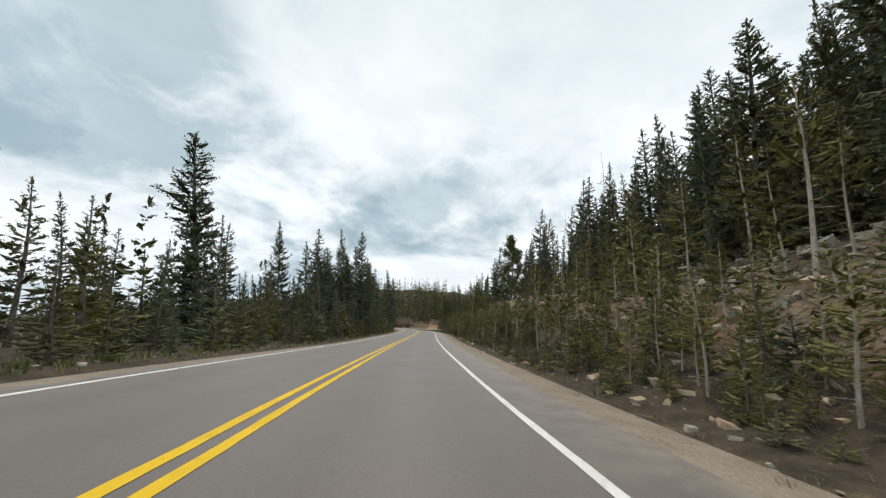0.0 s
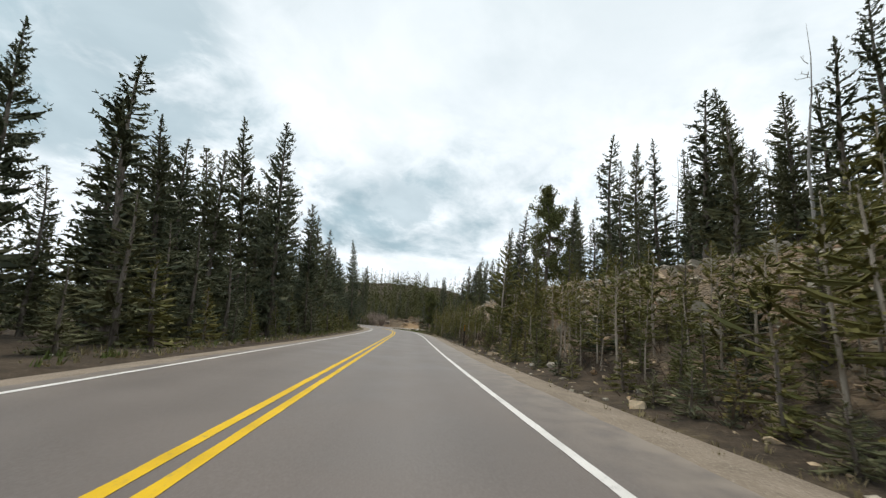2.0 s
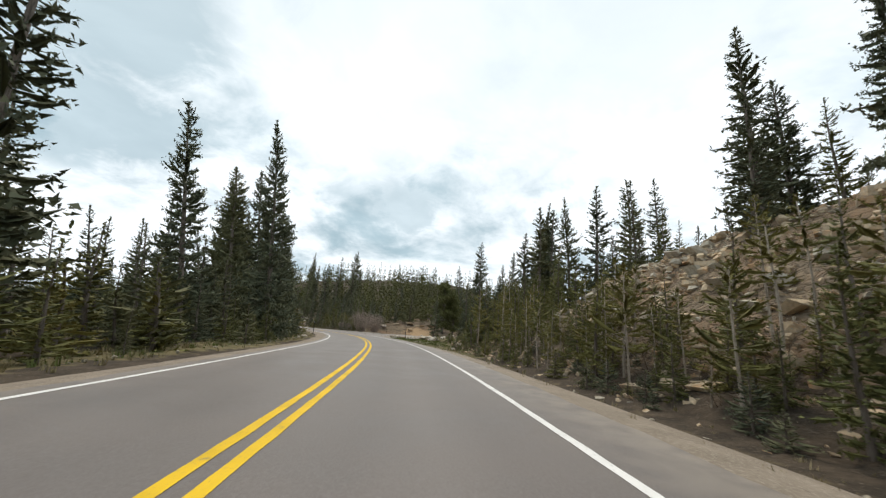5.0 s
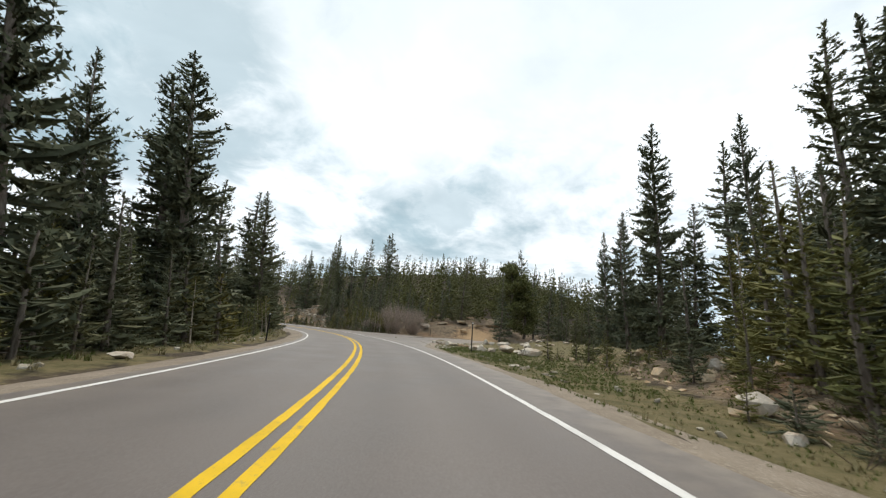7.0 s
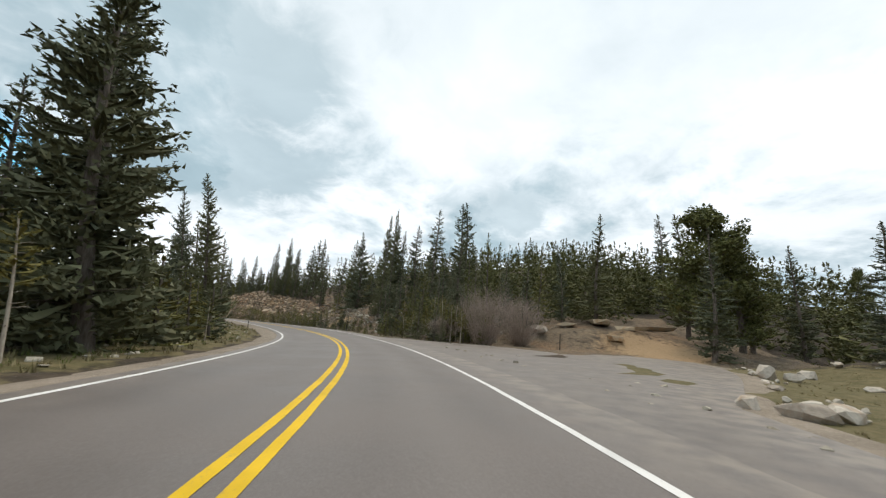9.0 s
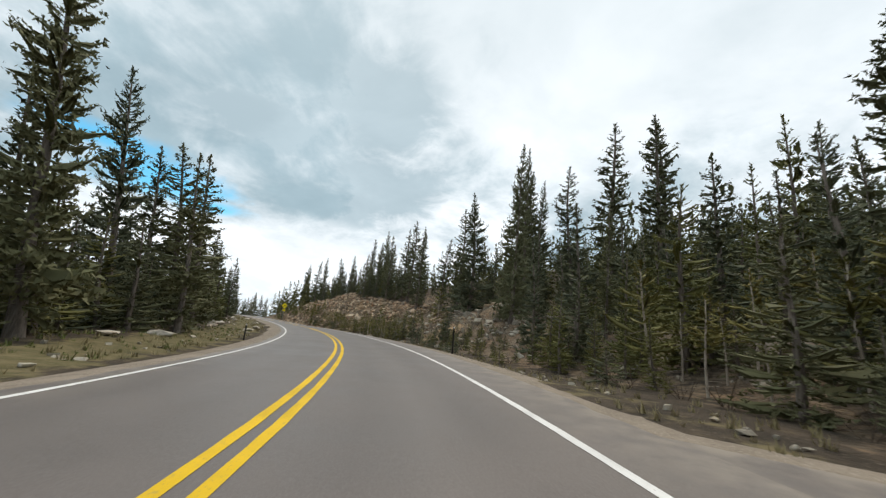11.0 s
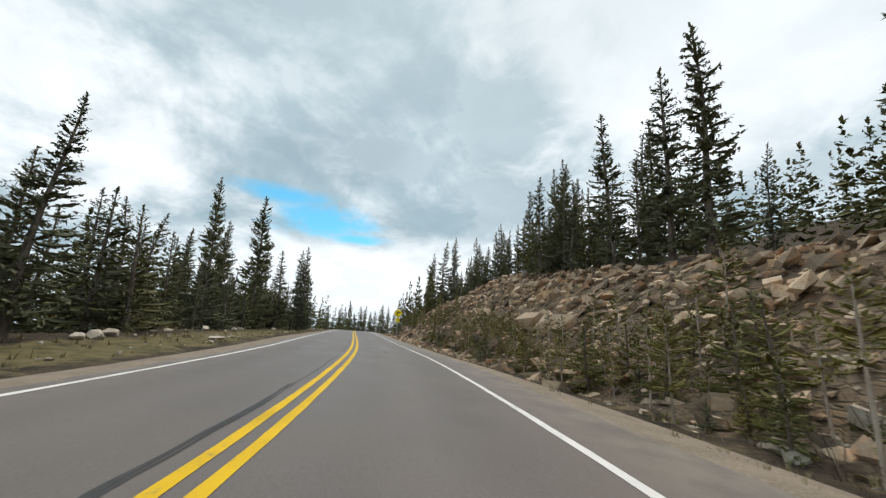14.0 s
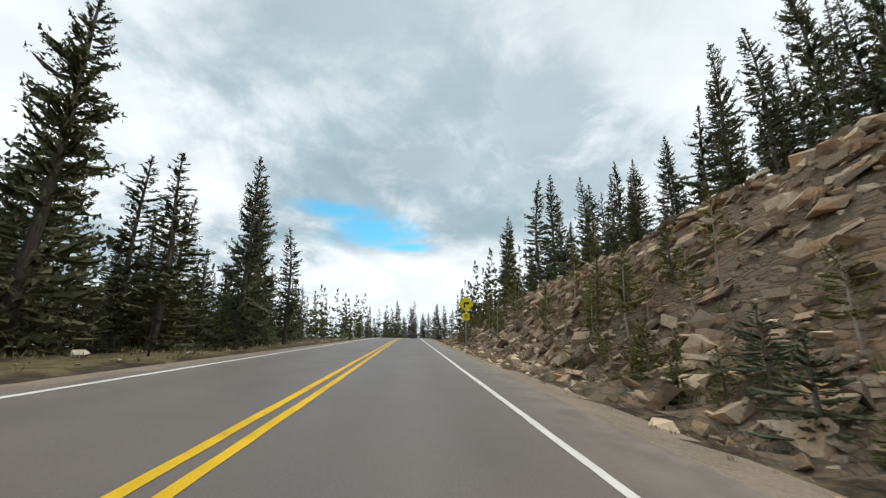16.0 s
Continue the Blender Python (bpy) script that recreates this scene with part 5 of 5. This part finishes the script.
def curve_sign(x, y, middle, half):
    """Diamond warning sign with a right-turn arrow, and a square speed plate below it."""
    thing = tagged(new("curve_sign", None), "yellow diamond sign with black right-turn arrow and 30 mph plate", "road sign")
    g = float(ground_at(x, y)[0])
    c = middle - g
    part("post", channel_mesh("post", c + half * 0.9, GALVANISED, 0.075, 0.04), thing)
    d = half
    diamond = part("diamond_plate", plate_mesh("diamond_plate", [(0, c - d), (d, c), (0, c + d), (-d, c)], -0.012, -0.008, SIGNYELLOW, d * 0.10), thing)
    rim = d * 0.93
    for a, b in (((0, -1), (1, 0)), ((1, 0), (0, 1)), ((0, 1), (-1, 0)), ((-1, 0), (0, -1))):
        p, q = np.array(a, float), np.array(b, float)
        p, q = p + 0.10 * (q - p), q + 0.10 * (p - q)
        inner = 0.965
        part("border", plate_mesh("border", [(p[0] * rim, c + p[1] * rim), (q[0] * rim, c + q[1] * rim), (q[0] * rim * inner, c + q[1] * rim * inner), (p[0] * rim * inner, c + p[1] * rim * inner)], -0.0145, -0.0125, SIGNBLACK), diamond)
    u = d
    shaft = [(-0.28 * u, c - 0.46 * u), (-0.10 * u, c - 0.46 * u), (-0.10 * u, c + 0.03 * u), (0.16 * u, c + 0.03 * u), (0.16 * u, c - 0.12 * u), (0.48 * u, c + 0.12 * u), (0.16 * u, c + 0.36 * u), (0.16 * u, c + 0.21 * u), (-0.28 * u, c + 0.21 * u)]
    part("arrow", plate_mesh("arrow", shaft, -0.0145, -0.0125, SIGNBLACK), diamond, "black right-turn arrow")
    h, zc = 0.43 * d, c - 1.50 * d
    plate = part("speed_plate", plate_mesh("speed_plate", [(-h, zc - h), (h, zc - h), (h, zc + h), (-h, zc + h)], -0.012, -0.008, SIGNYELLOW, 0.03), thing, "square yellow advisory speed plate")
    part("digits", text_mesh("digits", "30", h * 1.25, SIGNBLACK, -0.0135, zc + 0.16 * h), plate)
    part("unit", text_mesh("unit", "MPH", h * 0.52, SIGNBLACK, -0.0135, zc - 0.60 * h), plate)
    thing.matrix_basis = facing(x, y)
    return thing


def boulder(x, y, size, flat=0.7, turn=0.0, label="pale weathered boulder lying beside the road", shapes=None):
    k = int(abs(x * 7 + y * 3)) % 6
    ob = new("boulder", (shapes or pale_shapes)[k])
    tagged(ob, label, "boulder", "boulders")
    ob.matrix_basis = Matrix.Translation((x, y, float(ground_at(x, y)[0]) + size * flat * 0.20)) @ Matrix.Rotation(turn, 4, "Z") @ Matrix.Diagonal((size, size * 0.8, size * flat, 1))
    return ob


def stump(x, y, height, wide):
    """A splintered grey stump with root flare."""
    thing = tagged(new("stump", None), "splintered grey tree stump on the slope top", "stump", "stumps")
    r = np.random.RandomState(int(abs(x * 10)))
    sides = 11
    vs = []
    for level, rad in ((-0.2, 1.5), (0.05, 1.2), (0.35, 0.9), (1.0, 0.8)):
        for j in range(sides):
            a = 6.283 * j / sides
            q = wide / 2 * rad * (1 + 0.18 * math.sin(3 * a + x) + r.normal(0, 0.05))
            vs.append((q * math.cos(a), q * math.sin(a), height * (level if level < 1 else r.uniform(0.55, 1.05))))
    vs.append((0, 0, height * 0.5))
    fs = []
    for k in range(3):
        for j in range(sides):
            a, b = k * sides + j, k * sides + (j + 1) % sides
            fs += [(a, b, b + sides), (a, b + sides, a + sides)]
    fs += [(3 * sides + j, 3 * sides + (j + 1) % sides, 4 * sides) for j in range(sides)]
    part("trunk", mesh_of("trunk", vs, fs, [DEADWOOD]), thing)
    thing.matrix_basis = Matrix.Translation((x, y, float(ground_at(x, y)[0])))
    return thing


def twiggy(seed, count, height, reach, thick=0.012):
    """Many-stemmed bare shrub: forked stems that spread from the foot."""
    r = np.random.RandomState(seed)
    out = []
    for _ in range(count):
        a, out_, h = r.uniform(0, 6.28), reach * r.uniform(0.1, 1.0) ** 0.7, height * r.uniform(0.6, 1.0)
        h *= 1 - 0.35 * (out_ / reach) ** 2
        c, s = math.cos(a), math.sin(a)
        p0, p1, p2 = (np.array((c * out_ * u, s * out_ * u, h * v)) for u, v in ((0.15, -0.05), (0.6, 0.5), (1.0, 1.0)))
        out.append(stem_arrays([p0, p1, p2], (thick, thick * 0.7, thick * 0.25), 3))
        for t in (0.3, 0.5, 0.7, 0.85):
            o = p1 * (1 - t) + p2 * t if t > 0.4 else p0 * 0.4 + p1 * 0.6
            b, ln = r.uniform(0, 6.28), height * r.uniform(0.15, 0.35)
            out.append(stem_arrays([o, o + np.array((math.cos(b) * 0.6, math.sin(b) * 0.6, r.uniform(0.3, 0.9))) * ln], (thick * 0.5, thick * 0.15), 3))
    return join(out)


def bare_shrub(x, y, height, reach, seed):
    thing = tagged(new("bare_shrub", None), "leafless grey-brown willow shrub with many fine stems", "shrub", "bare shrubs")
    part("branchwork", mesh_of("branchwork", *twiggy(seed, 240, height, reach, 0.016), [SHRUBWOOD]), thing)
    thing.matrix_basis = Matrix.Translation((x, y, float(ground_at(x, y)[0])))
    return thing


delineator(-4.85, 129.2, 1.95)
delineator(-16.8, 125.4, 1.6)
delineator(-10.8, 165.0, 1.4, 0.04, False)
delineator(-47.4, 171.6, 0.85)
delineator(-37.7, 178.6, 1.75)
delineator(-101.5, 201.0, 1.2, 0.0, False)
object_marker(3.1, 67.1, 2.0)
curve_sign(-115.1, 222.3, 6.7, 0.78)
for x, y, size, flat in ((-8.3, 142.1, 0.7, 0.7), (-7.7, 141.3, 0.9, 0.7), (-7.0, 141.6, 1.0, 0.8), (-6.8, 140.0, 1.1, 0.7), (-6.9, 142.6, 0.8, 0.5), (-6.3, 138.0, 1.05, 0.6), (-4.3, 136.4, 0.85, 0.65), (-3.9, 135.0, 1.05, 0.55), (-3.1, 134.4, 0.7, 0.5),
                         (-2.4, 153.2, 1.2, 1.1), (-1.8, 152.6, 0.9, 0.7), (0.5, 155.7, 1.3, 0.5), (1.7, 149.2, 1.1, 0.5), (1.9, 147.5, 1.2, 0.55), (2.9, 146.6, 0.8, 0.5), (4.1, 145.8, 1.1, 0.4), (5.6, 145.0, 0.9, 0.4), (-0.3, 150.6, 0.8, 0.4), (-5.1, 147.4, 0.6, 0.6), (3.6, 150.0, 1.2, 0.5)):
    boulder(x, y, size, flat, x * 2.1)
for x, y, size, flat in ((-6.9, 138.8, 0.94, 0.7), (-4.6, 134.6, 1.02, 0.6), (-4.4, 132.8, 1.02, 0.8), (-4.0, 132.1, 0.88, 0.7), (-3.4, 131.4, 0.95, 0.6), (-2.3, 131.7, 1.57, 0.8), (-1.3, 132.1, 0.94, 0.7), (-1.3, 130.9, 0.77, 0.6), (-0.7, 130.8, 1.60, 0.8), (-1.1, 146.7, 1.60, 0.7), (1.3, 144.6, 1.29, 0.6)):
    boulder(x, y, size, flat, y * 1.9, "pale blocky boulder along the edge of the clearing")
for x, y, size in ((-5.1, 136.9, 1.0), (-5.6, 138.6, 0.8)):
    boulder(x, y, size, 0.55, y, "rust-brown boulder at the edge of the pull-out", rock_shapes)
for x, y, size, flat in ((-14.3, 113.7, 0.7, 0.5), (0.5, 111.6, 0.55, 0.6), (3.4, 118.0, 0.8, 0.8), (-58.3, 179.2, 1.0, 0.7), (-56.0, 177.0, 1.3, 0.35), (-49.9, 169.2, 0.8, 0.9), (-47.5, 167.5, 1.3, 0.3),
                         (-62.5, 183.0, 0.8, 0.4), (-81.0, 192.0, 0.7, 0.6), (-101.2, 199.4, 0.8, 0.5), (-70.0, 186.6, 0.7, 0.5), (-45.8, 165.0, 1.1, 0.35), (-23.5, 174.2, 2.2, 0.9), (-17.0, 178.0, 2.6, 0.6), (-12.5, 172.5, 2.4, 0.6)):
    boulder(x, y, size, flat, x * 1.3, "grey-tan lichen-marked boulder on the verge")
for x, y, size, flat in ((-9.5, 176.0, 3.0, 0.45), (-6.0, 177.5, 3.2, 0.5), (-3.0, 175.0, 2.6, 0.45), (-13.5, 178.0, 3.0, 0.5), (-5.5, 171.5, 1.8, 0.5), (0.5, 179.0, 3.2, 0.4)):
    boulder(x, y, size, flat, y, "flat-topped brown ledge boulder on the bank", rock_shapes)
stump(11.9, 75.0, 0.9, 0.9)
stump(13.2, 82.8, 0.7, 0.5)
stump(-84.5, 218.3, 0.8, 0.7)
bare_shrub(-17.3, 166.6, 5.6, 3.3, 5)
bare_shrub(-14.2, 168.6, 4.8, 2.8, 6)
bare_shrub(-21.0, 166.4, 2.4, 1.8, 7)
r = np.random.RandomState(91)
for k in range(40):
    # loose stones along the edge of the pull-out and the clearing
    s = r.uniform(131, 150)
    x, y = place_of(s, np.interp(s, PULL_S, PULL_D) + 0.9 + r.exponential(1.6))
    boulder(float(x), float(y), r.uniform(0.15, 0.42), r.uniform(0.5, 0.9), k, "small pale stone at the edge of the pull-out")
for k in range(26):
    # stones along the foot of the trees
    x, y = place_of(r.uniform(190, 240), -8.7 + r.normal(0, 0.35))
    boulder(float(x), float(y), r.uniform(0.3, 0.8), r.uniform(0.5, 0.9), k, "pale grey stone at the edge of the trees")
for k in range(26):
    s = r.uniform(118, 150)
    x, y = place_of(s, r.uniform(17, 30) if s < 140 else r.uniform(26, 34))
    boulder(float(x), float(y), r.uniform(0.25, 0.7), r.uniform(0.4, 0.8), k, "pale tan boulder lying in the dry clearing")
for x, y, size, flat in ((1.2, 113.4, 0.9, 1.3), (1.6, 112.7, 0.6, 0.6), (4.2, 49.2, 0.6, 0.7), (4.6, 48.0, 0.7, 0.6), (5.2, 25.6, 0.6, 0.5), (-3.2, 120.5, 0.6, 0.4)):
    boulder(x, y, size, flat, x * 1.7, "pale grey boulder at the foot of the bank")
for x, y, size, flat in ((-75.4, 207.9, 2.0, 1.5), (-74.0, 207.4, 1.7, 1.7), (-77.0, 209.4, 1.3, 1.4), (-72.4, 206.6, 1.8, 1.5), (-80.4, 210.6, 1.3, 1.3), (-84.6, 212.8, 1.4, 1.2), (-46.0, 201.0, 1.9, 1.0), (-44.2, 200.4, 1.6, 1.0)):
    boulder(x, y, size, flat, x * 1.7, "large blocky grey-brown rock set in the slope", slab_shapes)
pole = tagged(new("wooden_pole", None), "bare weathered wooden pole standing on the slope", "pole")
part("shaft", mesh_of("shaft", *stem_arrays([(0, 0, -0.6), (0.03, 0, 5), (0.0, 0.05, 10.2)], (0.16, 0.14, 0.11), 10), [POLEWOOD], flat=False), pole)
part("cap", mesh_of("cap", *stem_arrays([(0, 0.05, 10.16), (0, 0.05, 10.24), (0, 0.05, 10.30)], (0.125, 0.125, 0.02), 10), [GALVANISED]), pole)
pole.matrix_basis = Matrix.Translation((-106.2, 244.2, 25.3 - 10.2))

# ---- undergrowth, grass and litter ----


def tuft(seed, blades, height, spread):
    r = np.random.RandomState(seed)
    vs = []
    for _ in range(blades):
        a, b, h = r.uniform(0, 6.28), r.uniform(0, 6.28), height * r.uniform(0.5, 1.1)
        o = np.array((math.cos(a), math.sin(a), 0)) * spread * r.uniform(0, 1)
        tip = o + np.array((math.cos(b) * 0.5, math.sin(b) * 0.5, 1.0)) * h
        g = np.array((-math.sin(b), math.cos(b), 0)) * height * 0.07
        vs.append((o - g - (0, 0, 0.03), o + g - (0, 0, 0.03), tip))
    v = np.array(vs).reshape(-1, 3)
    return v, np.arange(len(v)).reshape(-1, 3)


def verge_spots(count, s0, s1, d0, d1, size0, size1, seed):
    r = np.random.RandomState(seed)
    s, d = r.uniform(s0, s1, count), r.uniform(d0, d1, count)
    x, y = place_of(s, d)
    keep = waves(x, y, 5, 21) + r.normal(0, 0.5, count) > -0.25
    keep &= ~((s > 128) & (s < 167) & (d > 0) & (d < np.interp(s, PULL_S, PULL_D) + 0.8))
    x, y = x[keep], y[keep]
    z = ground_at(x, y)
    return [(x[i], y[i], z[i], r.uniform(size0, size1), 0.0, r.uniform(0, 6)) for i in range(len(x))]


tufts = [tuft(k, 9, 1.0, 0.5) for k in range(6)]
scatter("dry_grass", tufts, verge_spots(1500, 0, 100, -8.5, -5.0, 0.10, 0.28, 31) + verge_spots(1300, 0, 112, 5.5, 8.0, 0.08, 0.24, 32)
        + verge_spots(900, 100, 124, 6.0, 9.5, 0.05, 0.12, 33) + verge_spots(6500, 120, 160, 6.0, 34.0, 0.04, 0.12, 38) + verge_spots(2200, 100, 290, -10.5, -5.2, 0.10, 0.30, 34) + verge_spots(1900, 160, 280, 5.5, 8.4, 0.08, 0.26, 35),
        GRASS, "dry straw-coloured grass tufts on the verges", "grass")
scatter("green_grass", tufts, verge_spots(6500, 94, 134, 5.3, 10.0, 0.04, 0.11, 36) + verge_spots(5000, 114, 135, 5.6, 12.5, 0.06, 0.15, 53) + verge_spots(1500, 85, 200, -9.5, -6.0, 0.10, 0.24, 37) + verge_spots(500, 208, 280, 7.0, 13.0, 0.12, 0.34, 39) + verge_spots(500, 0, 85, -7.5, -5.4, 0.12, 0.34, 46) + verge_spots(300, 100, 126, 9.0, 15.0, 0.12, 0.34, 47), GREENGRASS, "short green grass on the verges", "grass")
brush = [twiggy(80 + k, 5, 1.0, 0.9, 0.016) for k in range(4)]
scatter("dead_brush", brush, verge_spots(520, 4, 110, 7.6, 11.5, 0.4, 1.0, 41) + verge_spots(90, 58, 80, 7.4, 9.5, 0.6, 1.3, 48) + verge_spots(200, 165, 215, 8.2, 16, 0.4, 0.9, 42) + verge_spots(220, 205, 280, 6.6, 9.5, 0.3, 0.8, 43) + verge_spots(80, 103, 126, 9.5, 15, 0.3, 0.8, 45)
        + verge_spots(160, 20, 160, -13, -9, 0.4, 0.9, 44), TWIG, "dark tangled dead twigs and brush under the trees", "brush")
